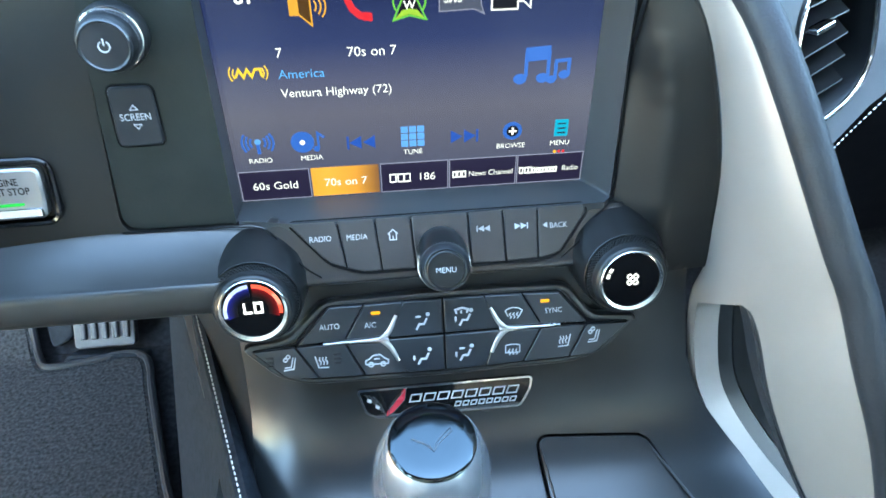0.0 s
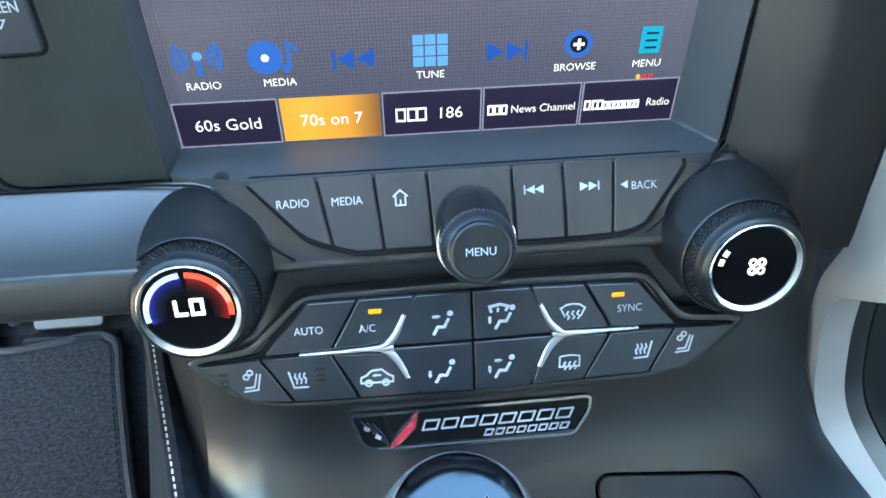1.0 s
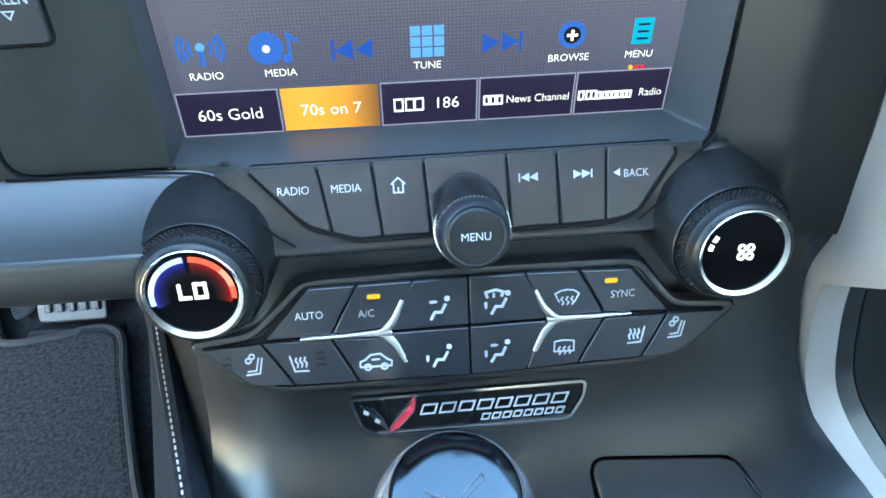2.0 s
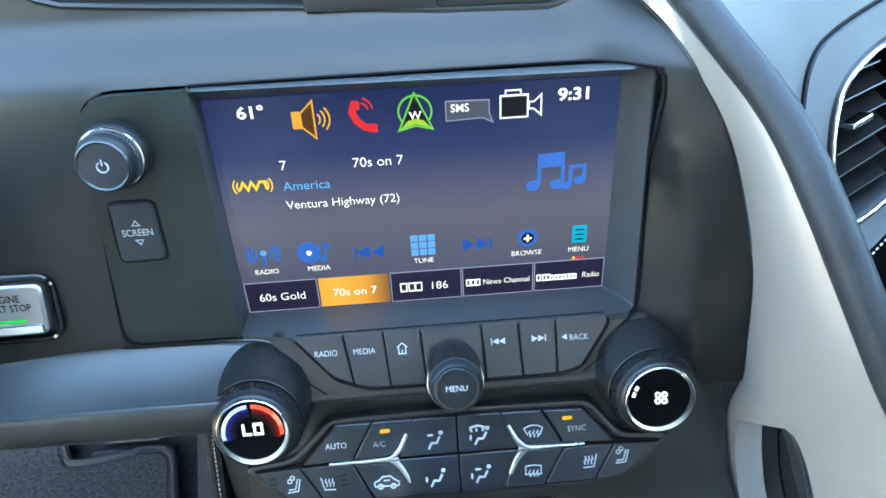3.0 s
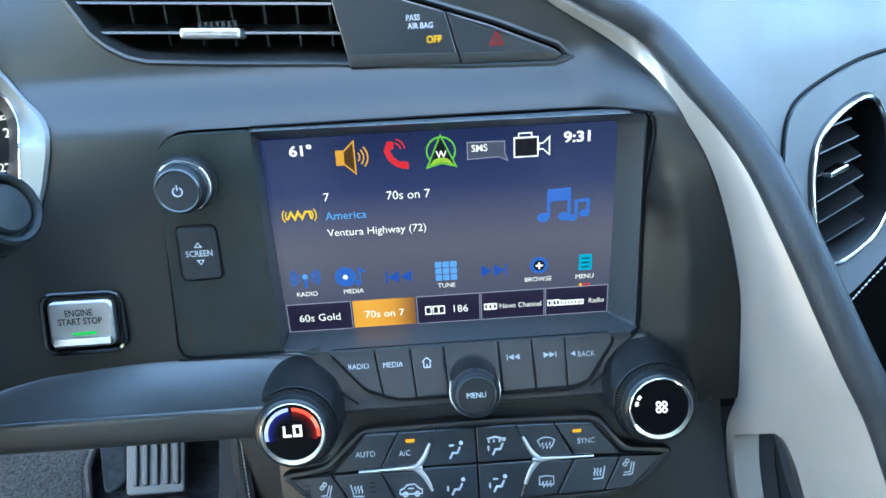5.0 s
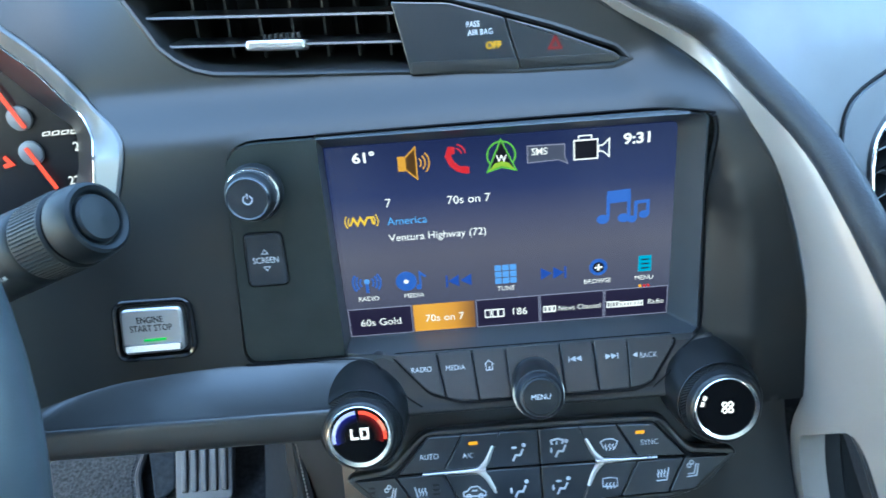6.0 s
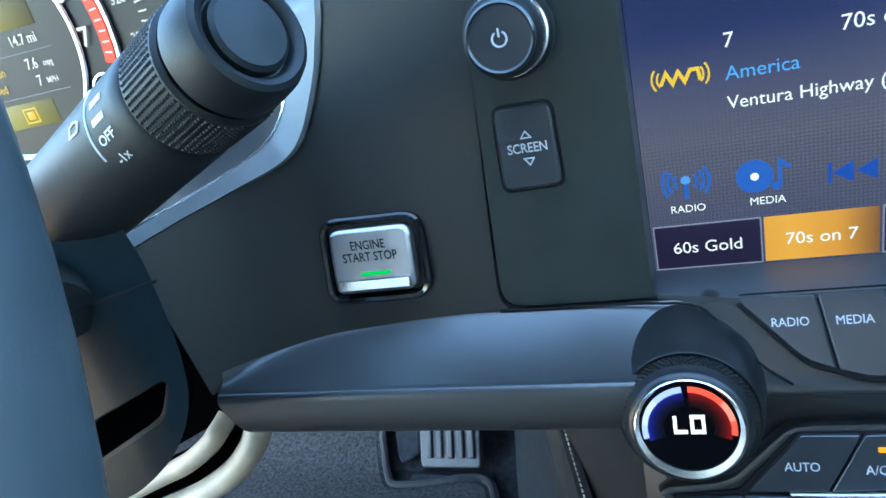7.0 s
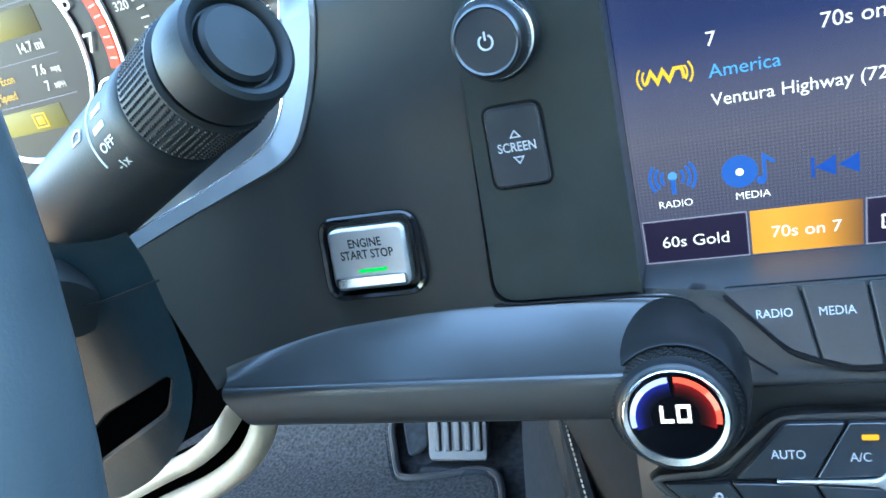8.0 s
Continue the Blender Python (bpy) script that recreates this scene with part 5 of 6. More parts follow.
for a, b in list(zip(edge, edge[1:]))[::2]:
    tube([a, b], 0.0005, 5, bm)
part("stitching", bm, M_THREAD, pas, "white stitching along the lower edge", 0)

v2 = thing("side_air_vent", (0.25, 0.40, 0.556), "oval black side air vent with slanted vanes and chrome rim", "air vent")
bm = bmesh.new()
loops = [[Vector((x, pass_y(x, z) + d, z)) for x, z in offset(vent2, i)] for i, d in ((-0.0045, -0.002), (-0.0030, -0.0052), (-0.0005, -0.0050), (0.0012, -0.001), (0.0030, 0.012), (0.005, 0.045))]
rings(bm, loops)
part("surround", bm, M_LOWER, v2)
part("chrome_rim", tube([(x, pass_y(x, z) - 0.0052, z) for x, z in offset(vent2, -0.0012)] + [(offset(vent2, -0.0012)[0][0], pass_y(*offset(vent2, -0.0012)[0]) - 0.0052, offset(vent2, -0.0012)[0][1])], 0.0016, 10), M_CHROME, v2, "thin chrome rim")
part("duct", sheet(offset(vent2, -0.003), [], 0.02, lambda x, z: Vector((x, pass_y(x, z) + 0.04, z)), (0, 0.004, 0)), M_BLACK, v2)
for x0, x1, z0, z1 in ((0.234, 0.262, 0.6460, 0.6502), (0.229, 0.268, 0.6312, 0.6390), (0.228, 0.270, 0.6178, 0.6268), (0.228, 0.272, 0.6016, 0.6145), (0.230, 0.273, 0.5884, 0.6012), (0.236, 0.275, 0.5750, 0.5863)):
    bm = bmesh.new()
    prof = [(0.0, -0.0002), (0.0004, 0.0006), (0.020, 0.0050), (0.020, 0.0036), (0.003, -0.0012)]
    rings(bm, [[Vector((x0 + (x1 - x0) * f, pass_y(x0 + (x1 - x0) * f, z0) + 0.005 + a, z0 + (z1 - z0) * f + b)) for a, b in prof] for f in np.linspace(0, 1, 6)], cap_first=True, cap_last=True)
    part("vane", bm, M_HOOD, v2)
m = plane((0.2480, pass_y(0.248, 0.621) + 0.002, 0.6215), 10, 20, 14)
part("tab", prism(fillet(mm([(-8, -2), (8, -2), (8, 2.2), (-8, 2.2)]), 0.0014), m, 0.0035, 0.0012, -0.004), M_CHROME, v2, "chrome adjusting tab")

# added lid in gap black, so the dark behind the opening is painted
glove = thing("glove_box_dark", (0.45, 0.52, 0.30), "added near-black glove box face, painted as the dark under the passenger dashboard", "glove box")
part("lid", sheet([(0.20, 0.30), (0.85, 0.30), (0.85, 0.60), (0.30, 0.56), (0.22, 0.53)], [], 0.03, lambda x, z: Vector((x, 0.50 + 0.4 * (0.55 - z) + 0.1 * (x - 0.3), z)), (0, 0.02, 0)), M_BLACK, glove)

# ---- console ----
PROF = [(0.312, 0.548), (0.306, 0.52), (0.2985, 0.492), (0.2935, 0.472), (0.2865, 0.455), (0.2740, 0.440), (0.2550, 0.427), (0.22, 0.415), (0.14, 0.405), (0.0, 0.400), (-0.25, 0.395)]
PCURVE = spline(PROF, 400)
PARC = [0.0]
for a, b in zip(PCURVE, PCURVE[1:]):
    PARC.append(PARC[-1] + float(np.linalg.norm(b - a)))


def console_point(x, s):
    """The console's skin: x across, s metres down from its top."""
    s = min(max(s, 0.0), PARC[-1] - 1e-6)
    i = int(np.searchsorted(PARC, s, "right")) - 1
    f = (s - PARC[i]) / (PARC[i + 1] - PARC[i])
    y, z = PCURVE[i] * (1 - f) + PCURVE[i + 1] * f
    turn = max(0.0, (flank_x(y) + 0.036 - x) / 0.036) ** 2
    return Vector((x, y + 0.0155 * turn, z - 0.003 * turn))


def flank_x(y):
    """The console's left edge, running in beside the tunnel."""
    return -0.0990 + 0.313 * min(0.12, max(0.0, 0.265 - y))


def y_of(s):
    return float(PCURVE[min(400, int(np.searchsorted(PARC, s)))][0])


def s_at(z):
    i = min(range(len(PCURVE)), key=lambda k: abs(PCURVE[k][1] - z))
    return PARC[i]


console = thing("centre_console", (0.02, 0.2, 0.2), "satin black centre console sloping down from the dashboard", "console")
right_edge = [(0.142, 0.0), (0.1435, s_at(0.52)), (0.148, s_at(0.48)), (0.159, s_at(0.452)), (0.178, s_at(0.430)), (0.205, s_at(0.415) + 0.02), (0.215, PARC[-1] - 0.25), (0.215, PARC[-1])]
LID = fillet([(0.0615, s_at(0.4425)), (0.1225, s_at(0.4385) - 0.001), (0.168, s_at(0.415) + 0.03), (0.180, s_at(0.415) + 0.13), (0.075, s_at(0.415) + 0.13)], [0.006, 0.006, 0.02, 0.01, 0.01], 5)
LEFT_EDGE = [(flank_x(y_of(s)), s) for s in np.linspace(PARC[-1], 0.0, 60)]
part("skin", sheet(LEFT_EDGE + right_edge, [offset(LID, -0.0021)], 0.007, console_point, (0, 0.004, -0.004)), M_LOWER, console)
bm = bmesh.new()
rings(bm, [[console_point(x, s) + Vector((-0.40, 0.90, -0.02)) * d for x, s in LEFT_EDGE] for d in (0.0, 0.006, 0.02, 0.05, 0.10, 0.165)], closed=False)
part("side", bm, M_LOWER, console, "satin black flank of the console")
lid = thing("console_lid", console_point(0.10, s_at(0.42)), "satin black console lid set flush in the console", "lid")
part("panel", sheet(LID, [], 0.008, lambda x, s: console_point(x, s) + Vector((0, -0.0006, 0.0008)), (0, 0.004, -0.004)), M_LOWER, lid)
part("edge", tube([tuple(console_point(x, s) + Vector((0, 0.0002, 0.0002))) for x, s in offset(LID, 0.0002) + offset(LID, 0.0002)[:1]], 0.0007, 6), M_LOWER, lid, "rounded edge of the lid")
part("lid_gap", sheet(offset(LID, -0.003), [], 0.02, lambda x, s: console_point(x, s) + Vector((0, 0.006, -0.006)), (0, 0.003, -0.003)), M_BLACK, console)

m = plane((0.0103, 0.2925, 0.4665), 15)
badge = thing("badge", (0.01, 0.293, 0.457), "narrow dark badge with silver rim and red flag emblem", "badge")
poly = fillet(mm([(-48.6, 10.2), (48.8, 10.0), (48.4, 2.0), (42.5, -9.6), (-38, -9.2), (-44.5, -5.5)]), 0.003, 5)
part("plate", prism(poly, m, 0.0016, 0.0005, -0.002), M_GLOSS, badge)
part("silver_rim", stroke(offset(poly, 0.0006), 0.0013, m, 0.0022, 0.001, closed=True), M_CHROME, badge)
part("flag", prism(mm([(-33.2, -8.2), (-32.6, -5.2), (-26.6, 2.6), (-22.6, 8.6), (-21.2, 8.4), (-22.4, 2.2), (-27, -3.6)]), m, 0.0024, 0.0003, 0.001), M_BADGERED, badge, "red flag shape")
for k in range(3):
    part("flag_stripe", stroke(mm([(-44 + k * 2.2, 7.2 - k * 0.8), (-39.5 + k * 1.8, 1.0 - k * 0.6), (-34.4 + k * 0.4, -5.6 - k * 0.6)]), 0.0008, m, 0.0023, 0.001), M_CHROME, badge)
part("flag_edge", stroke(mm([(-32.2, -8.4), (-31.2, -2.6), (-27.6, 2.0), (-21.4, 9.0), (-22.6, 2.0), (-27.0, -3.2)]), 0.0005, m, 0.0027, 0.001, closed=True), M_CHROME, badge)
for a, b in ((-42.6, 4.6), (-38.4, 0.2)):
    part("flag_check", prism(mm([(a, b), (a + 2.0, b - 1.4), (a + 1.4, b - 3.4), (a - 0.6, b - 2.0)]), m, 0.0024, 0.0002, 0.001), M_SATIN, badge)
for k in range(8):
    x0, x1 = -20.0 + k * 7.75, 5.0 + k * 4.45
    part("name_mark", stroke(mm([(x0, -0.2), (x0 + 5.6, -0.2), (x0 + 7.0, 4.2), (x0 + 1.4, 4.2)]), 0.0006, m, 0.0021, 0.001, closed=True), M_LEGEND, badge)
    part("name_mark", stroke(mm([(x1, -5.6), (x1 + 2.9, -5.6), (x1 + 3.8, -2.9), (x1 + 0.9, -2.9)]), 0.0005, m, 0.0021, 0.001, closed=True), M_LEGEND, badge)

m = Matrix.Translation((-0.0035, 0.2230, 0.5200)) @ Matrix.Rotation(radians(8), 4, "X")
shift = thing("gear_selector", (0, 0.22, 0.41), "gear selector with gloss clear-capped knob on the console", "gear selector")
part("knob", lathe([(0.013, -0.092), (0.0185, -0.086), (0.0235, -0.075), (0.0268, -0.062), (0.0282, -0.048), (0.0283, -0.036), (0.0272, -0.024), (0.0252, -0.0145), (0.0228, -0.0075), (0.0210, -0.0035), (0.0200, -0.0018), (0.0192, -0.0010)], m, 72), M_SHIFT, shift, "mirror-bright tapering knob body")
cap = part("cap", lathe([(0.0194, -0.0030), (0.0193, -0.0008), (0.0188, -0.0001), (0.0176, 0.0005), (0.0120, 0.0012), (0.0060, 0.0015), (0.0001, 0.0016)], m, 64), M_CAP, shift, "polished slightly domed cap")
for pts in ([(-9.0, 0.4), (-5.0, -1.4), (-1.6, -3.6), (0.2, -6.4)], [(-7.6, -0.8), (-3.8, -2.4), (0.2, -6.4)], [(0.2, -6.4), (1.4, -2.4), (4.0, 0.6), (8.2, 4.4)], [(0.2, -6.4), (2.4, -3.0), (5.0, -0.6), (8.8, 2.6)], [(8.2, 4.4), (8.8, 2.6)]):
    part("emblem", stroke(mm(pts), 0.0003, m, 0.0019, 0.0008), M_GREY, cap)
part("stem", lathe([(0.010, -0.15), (0.010, -0.08)], m, 24), M_CHROME, shift)
part("boot", lathe([(0.045, -0.150), (0.036, -0.135), (0.026, -0.115), (0.015, -0.095)], m, 32), M_LEATHER, shift, "leather boot")

# ---- instrument cluster ----
cl = thing("instrument_cluster", (-0.33, 0.37, 0.66), "instrument cluster with dark dials, red needles and silver bezel", "instrument cluster")
BEZEL_IN = [(-0.2620, 0.6295), (-0.2435, 0.6345), (-0.2276, 0.6396), (-0.2155, 0.6455), (-0.2070, 0.6540), (-0.2025, 0.6630), (-0.1991, 0.6731), (-0.1968, 0.6905), (-0.2050, 0.7012), (-0.2150, 0.7135), (-0.2250, 0.7262), (-0.2355, 0.7372), (-0.2476, 0.7530), (-0.2606, 0.7707)]
bo, bi = spline(BEZEL_OUT, 80), spline(BEZEL_IN, 80)
bm = bmesh.new()
loops, walls = [], []
for (xo, zo), (xi, zi) in zip(bo, bi):
    yo = fascia_y(xo, zo)
    loops.append([Vector((xo, yo + 0.006, zo)), Vector((xo, yo - 0.001, zo)), Vector((xo * 0.9 + xi * 0.1, yo - 0.0022, zo * 0.9 + zi * 0.1)), Vector((xi, yo + 0.0020, zi)), Vector((xi - 0.0008, yo + 0.0035, zi))])
    walls.append([Vector((xi - 0.0008, yo + 0.0035, zi)), Vector((xi * 1.03 + 0.33 * -0.03, 0.5 * (yo + 0.39), zi * 0.98 + 0.02 * 0.70)), Vector((xi * 1.06 + 0.33 * -0.06, 0.384, zi * 0.96 + 0.04 * 0.70))])
rings(bm, loops, closed=False)
part("bezel", bm, M_BEZEL, cl, "silver bezel", 40)
bm = bmesh.new()
rings(bm, walls, closed=False)
part("inner_wall", bm, M_LOWER, cl, "dark satin wall behind the bezel", 40)
hl = [(x - 0.0006, fascia_y(xo, zo) + 0.0022, z) for (x, z), (xo, zo) in zip(bi, bo)]
part("bright_edge", tube(hl, 0.0006, 6), M_CHROME, cl)
part("dial_plate", sheet([(-0.52, 0.60), (-0.19, 0.60), (-0.16, 0.72), (-0.21, 0.80), (-0.52, 0.80)], [], 0.03, lambda x, z: Vector((x, 0.386, z)), (0, 0.004, 0)), M_GAUGE, cl)
part("hood_floor", sheet([(-0.52, 0.28), (-0.285, 0.285), (-0.272, 0.30), (-0.25, 0.385), (-0.52, 0.385)], [], 0.02, lambda x, y: Vector((x, y, 0.6270 + 0.1 * (y - 0.3))), (0, 0, -0.004)), M_FASCIA, cl)
MG = plane((0, 0.3855, 0))
g2 = lambda x, z: MG @ Matrix.Translation((x, z, 0))
lcd = part("round_display", lathe([(0.052, 0.0), (0.052, 0.0006), (0.0001, 0.0007)], g2(-0.386, 0.698), 64), M_GAUGELCD, cl, "round violet-grey display")
part("ring", lathe([(0.0515, 0.0005), (0.0525, 0.0016), (0.0540, 0.0016), (0.0545, 0.0005)], g2(-0.386, 0.698), 72, cap=False), M_FORK, cl)
part("olive_band", prism([(-0.43, 0.706), (-0.352, 0.706), (-0.352, 0.7185), (-0.43, 0.7185)], MG, 0.0010, 0.0001, 0.0004), M_OLIVE, lcd)
part("olive_band", prism([(-0.43, 0.6600), (-0.362, 0.6600), (-0.362, 0.6720), (-0.43, 0.6720)], MG, 0.0010, 0.0001, 0.0004), M_OLIVE, lcd)
for z in (0.6945, 0.7205, 0.6745):
    part("rule", stroke([(-0.430, z), (-0.3480, z + 0.0005)], 0.0005, MG, 0.0012, 0.0004), M_LINE, lcd)
for words, x, z, s, m_ in (("14.7 mi", -0.3630, 0.7005, 0.0050, M_WHITE), ("7.6", -0.3640, 0.6890, 0.0052, M_WHITE), ("mpg", -0.3540, 0.6884, 0.0030, M_WHITE), ("7", -0.3635, 0.6808, 0.0052, M_WHITE), ("MPH", -0.3555, 0.6802, 0.0030, M_WHITE), ("Avg Fuel Econ", -0.3965, 0.6880, 0.0042, M_YELLOW), ("Avg Speed", -0.3960, 0.6802, 0.0042, M_YELLOW)):
    writing("lettering", words, g2(x, z), s, m_, lcd, 0.01, 0.85, 0.0014)
part("mode_mark", stroke([(-0.3825, 0.6622), (-0.3745, 0.6622), (-0.3745, 0.6690), (-0.3825, 0.6690)], 0.0008, MG, 0.0014, 0.0004, closed=True), M_YELLOW, lcd)
part("mode_mark", prism([(-0.3808, 0.6636), (-0.3762, 0.6636), (-0.3762, 0.6676), (-0.3808, 0.6676)], MG, 0.0014, 0.0001, 0.0004), M_YELLOW, lcd)
part("rev_band", annulus(0.066, 0.0715, -14, 26, g2(-0.386, 0.698), 0.0002, 0.0008, 20), M_REDARC, cl, "red rev counter band")
part("outer_ring", annulus(0.0735, 0.0752, -40, 80, g2(-0.386, 0.698), 0.0, 0.0018, 40), M_FORK, cl)
for a in range(-10, 80, 4):
    c, s = math.cos(radians(a)), math.sin(radians(a))
    part("tick", stroke([(-0.386 + 0.0672 * c, 0.698 + 0.0672 * s), (-0.386 + 0.0710 * c, 0.698 + 0.0710 * s)], 0.0007, MG, 0.0011, 0.0002), M_WHITE, cl)
for words, x, z, s in (("7", -0.3275, 0.6945, 0.0090), ("6", -0.3320, 0.7150, 0.0090), ("320", -0.3020, 0.7065, 0.0042), ("200", -0.2985, 0.6895, 0.0040), ("260", -0.2265, 0.6815, 0.0052), ("220", -0.2350, 0.6625, 0.0048), ("P", -0.3265, 0.6690, 0.0088)):
    writing("lettering", words, g2(x, z), s, M_WHITE, cl, 0.012, 1.0, 0.0012)
part("gear_ring", lathe([(0.0092, 0.0002), (0.0092, 0.0012), (0.0082, 0.0014), (0.0078, 0.0004)], g2(-0.3265, 0.6690), 36, cap=False), M_CHROME, cl)
for a in range(-35, 40, 9):
    c, s = math.cos(radians(a)), math.sin(radians(a))
    part("tick", stroke([(-0.320 + 0.026 * c, 0.699 + 0.026 * s), (-0.320 + 0.030 * c, 0.699 + 0.030 * s)], 0.0007, MG, 0.0011, 0.0002), M_WHITE, cl)
part("needle", stroke([(-0.3065, 0.6830), (-0.2955, 0.6838)], 0.0011, MG, 0.0016, 0.0006), M_REDARC, cl, "red needle")
for cx, cz, tx, tz in ((-0.2565, 0.6995, -0.2705, 0.7320), (-0.2560, 0.6800, -0.2470, 0.6590)):
    part("hub", lathe([(0.0068, 0.0), (0.0067, 0.0016), (0.0060, 0.0020), (0.0001, 0.0021)], g2(cx, cz), 32), M_GREY, cl)
    part("needle", stroke([(cx - (tx - cx) * 0.16, cz - (tz - cz) * 0.16), (tx, tz)], 0.0020, MG, 0.0030, 0.0020), M_REDARC, cl, "red needle")
for a in range(40, 150, 9):
    c, s = math.cos(radians(a)), math.sin(radians(a))
    part("tick", stroke([(-0.2555 + 0.0370 * c, 0.699 + 0.0370 * s), (-0.2555 + 0.0410 * c, 0.699 + 0.0410 * s)], 0.0008, MG, 0.0011, 0.0002), M_WHITE, cl)
for a in range(-80, -20, 7):
    c, s = math.cos(radians(a)), math.sin(radians(a))
    part("tick", stroke([(-0.264 + 0.0330 * c, 0.678 + 0.0330 * s), (-0.264 + 0.0375 * c, 0.678 + 0.0375 * s)], 0.0009, MG, 0.0011, 0.0002), M_WHITE, cl)
for k in range(5):
    x0 = -0.2470 + k * 0.0052
    part("name_mark", stroke([(x0, 0.6888), (x0 + 0.0036, 0.6892), (x0 + 0.0042, 0.6910), (x0 + 0.0006, 0.6906)], 0.0005, MG, 0.0010, 0.0002, closed=True), M_WHITE, cl)
part("belt_mark", stroke([(-0.2720, 0.6790), (-0.2690, 0.6745), (-0.2735, 0.6735)], 0.0022, MG, 0.0010, 0.0002), M_REDARC, cl)

# ---- steering column, stalk, wheel ----
col = thing("steering_column", (-0.30, 0.26, 0.54), "grey plastic steering column cover with a slot", "steering column")
SLOT = fillet([(-0.2650, 0.5812), (-0.2300, 0.5965), (-0.2285, 0.5940), (-0.2345, 0.5822), (-0.2870, 0.5540), (-0.2870, 0.5660)], 0.003, 4)
COLP = [tuple(p) for p in spline([(-0.2265, 0.655), (-0.2210, 0.640), (-0.2205, 0.622), (-0.2215, 0.603), (-0.2250, 0.587), (-0.2330, 0.573), (-0.2465, 0.5605), (-0.2700, 0.5455), (-0.30, 0.535), (-0.38, 0.532), (-0.41, 0.60), (-0.39, 0.66), (-0.30, 0.668), (-0.25, 0.664)], 70, True)]
col_y = lambda x, z: 0.250 + 1.2 * max(0.0, x + 0.236) ** 1.35 - 0.15 * min(0.0, x + 0.25)
part("cover", sheet(COLP, [SLOT], 0.005, lambda x, z: Vector((x, col_y(x, z), z)), (-0.018, 0.014, 0)), M_COLUMN, col)
# two black sheets paint the shade beside the column and inside its slot
part("shadow_gap", sheet([(-0.42, 0.445), (-0.33, 0.487), (-0.300, 0.500), (-0.284, 0.512), (-0.246, 0.540), (-0.236, 0.600), (-0.25, 0.622), (-0.42, 0.625)], [], 0.02, lambda x, z: Vector((x, 0.366 - 0.36 * max(0.0, z - 0.535), z)), (0, 0.003, 0)), M_GAPSHADE, col)
part("slot_shade", sheet(offset(SLOT, -0.006), [], 0.01, lambda x, z: Vector((x - 0.001, col_y(x, z) + 0.0018, z)), (0, 0.003, 0)), M_GAPSHADE, col)
part("slot_rim", tube([(x, col_y(x, z) + 0.001, z) for x, z in SLOT + SLOT[:1]], 0.0009, 6), M_BLACK, col)
part("joint", tube([(-0.215, 0.2505, 0.6300), (-0.235, 0.2475, 0.6265), (-0.26, 0.2475, 0.6235)], 0.0005, 6), M_BLACK, col)
for k in range(2):
    part("collar_rib", lathe([(0.0135, -0.006), (0.0135, 0.0), (0.0120, 0.0025), (0.0090, 0.0032), (0.0001, 0.0030)], plane((-0.2505 - k * 0.011, 0.2465 - k * 0.004, 0.6270 + k * 0.002), -20, 30), 32), M_STALK, col)

tip, base = Vector((-0.1500, 0.2345, 0.6895)), Vector((-0.2550, 0.2685, 0.6481))
axis = (tip - base).normalized()
ms = Matrix.Translation(tip) @ axis.to_track_quat("Z", "Y").to_matrix().to_4x4()
stalk = thing("wiper_stalk", base, "black wiper stalk with ribbed ring and round end cap", "stalk")
L = (tip - base).length
part("arm", lathe([(0.0165, -L), (0.0160, -L * 0.75), (0.0152, -0.036), (0.0149, -0.0315), (0.0141, -0.0305)], ms, 48), M_STALK, stalk)
part("ring", lathe([(0.0138, -0.0306), (0.0147, -0.0298), (0.0147, -0.0138), (0.0136, -0.0130)], ms, 48), M_STALK, stalk)
bm = bmesh.new()
for i in range(64):
    a = 2 * math.pi * i / 64
    for k in range(12):
        z0 = -0.0292 + k * 0.00126
        q = [ms @ Vector((r * math.cos(a + d), r * math.sin(a + d), z0 + e)) for r, d, e in ((0.0146, -0.034, 0), (0.0146, 0.034, 0), (0.0146, 0.034, 0.0009), (0.0146, -0.034, 0.0009), (0.0152, 0, 0.00045))]
        v = [bm.verts.new(p) for p in q]
        for j in range(4):
            bm.faces.new((v[j], v[(j + 1) % 4], v[4]))
part("ribbing", bm, M_STALK, stalk, "", 0)
part("end_cap", lathe([(0.0128, -0.0132), (0.0130, -0.0122), (0.0141, -0.0112), (0.0143, -0.0080), (0.0138, -0.0030), (0.0130, -0.0008), (0.0118, 0.0), (0.0105, -0.0006), (0.0098, -0.0016), (0.0094, -0.0030)], ms, 48), M_STALK, stalk)
part("button", lathe([(0.0090, -0.0030), (0.0088, -0.0010), (0.0078, -0.0001), (0.0001, 0.0006)], ms, 40), M_STALK, stalk, "round end button")
view = Vector((-0.07, 0.108, 0.697)) - tip
side = axis.cross(view).normalized()
outn = side.cross(axis).normalized() * -1
outn = outn if outn.dot(view) > 0 else -outn


def wrap(words, along, turn, size):
    a = radians(turn)
    n = (outn * math.cos(a) + side * math.sin(a)).normalized()
    mt = Matrix((axis, n.cross(axis), n)).transposed().to_4x4()
    mt.translation = tip + axis * along + n * 0.0154
    return mt


for words, turn, along in (("OFF", -19, -0.0425), ("-1x", 1, -0.0425)):
    writing("lettering", words, wrap(words, along, turn, 0.003), 0.0023, M_PRINT, stalk, 0.02, 1.45, 0.0001)
for turn in (-36, -52):
    part("mark_bar", prism(mm([(-3.2, -0.8), (3.2, -0.8), (3.2, 0.8), (-3.2, 0.8)]), wrap("", -0.0430, turn, 0.003), 0.0001, 0.0001, -0.0003), M_PRINT, stalk)
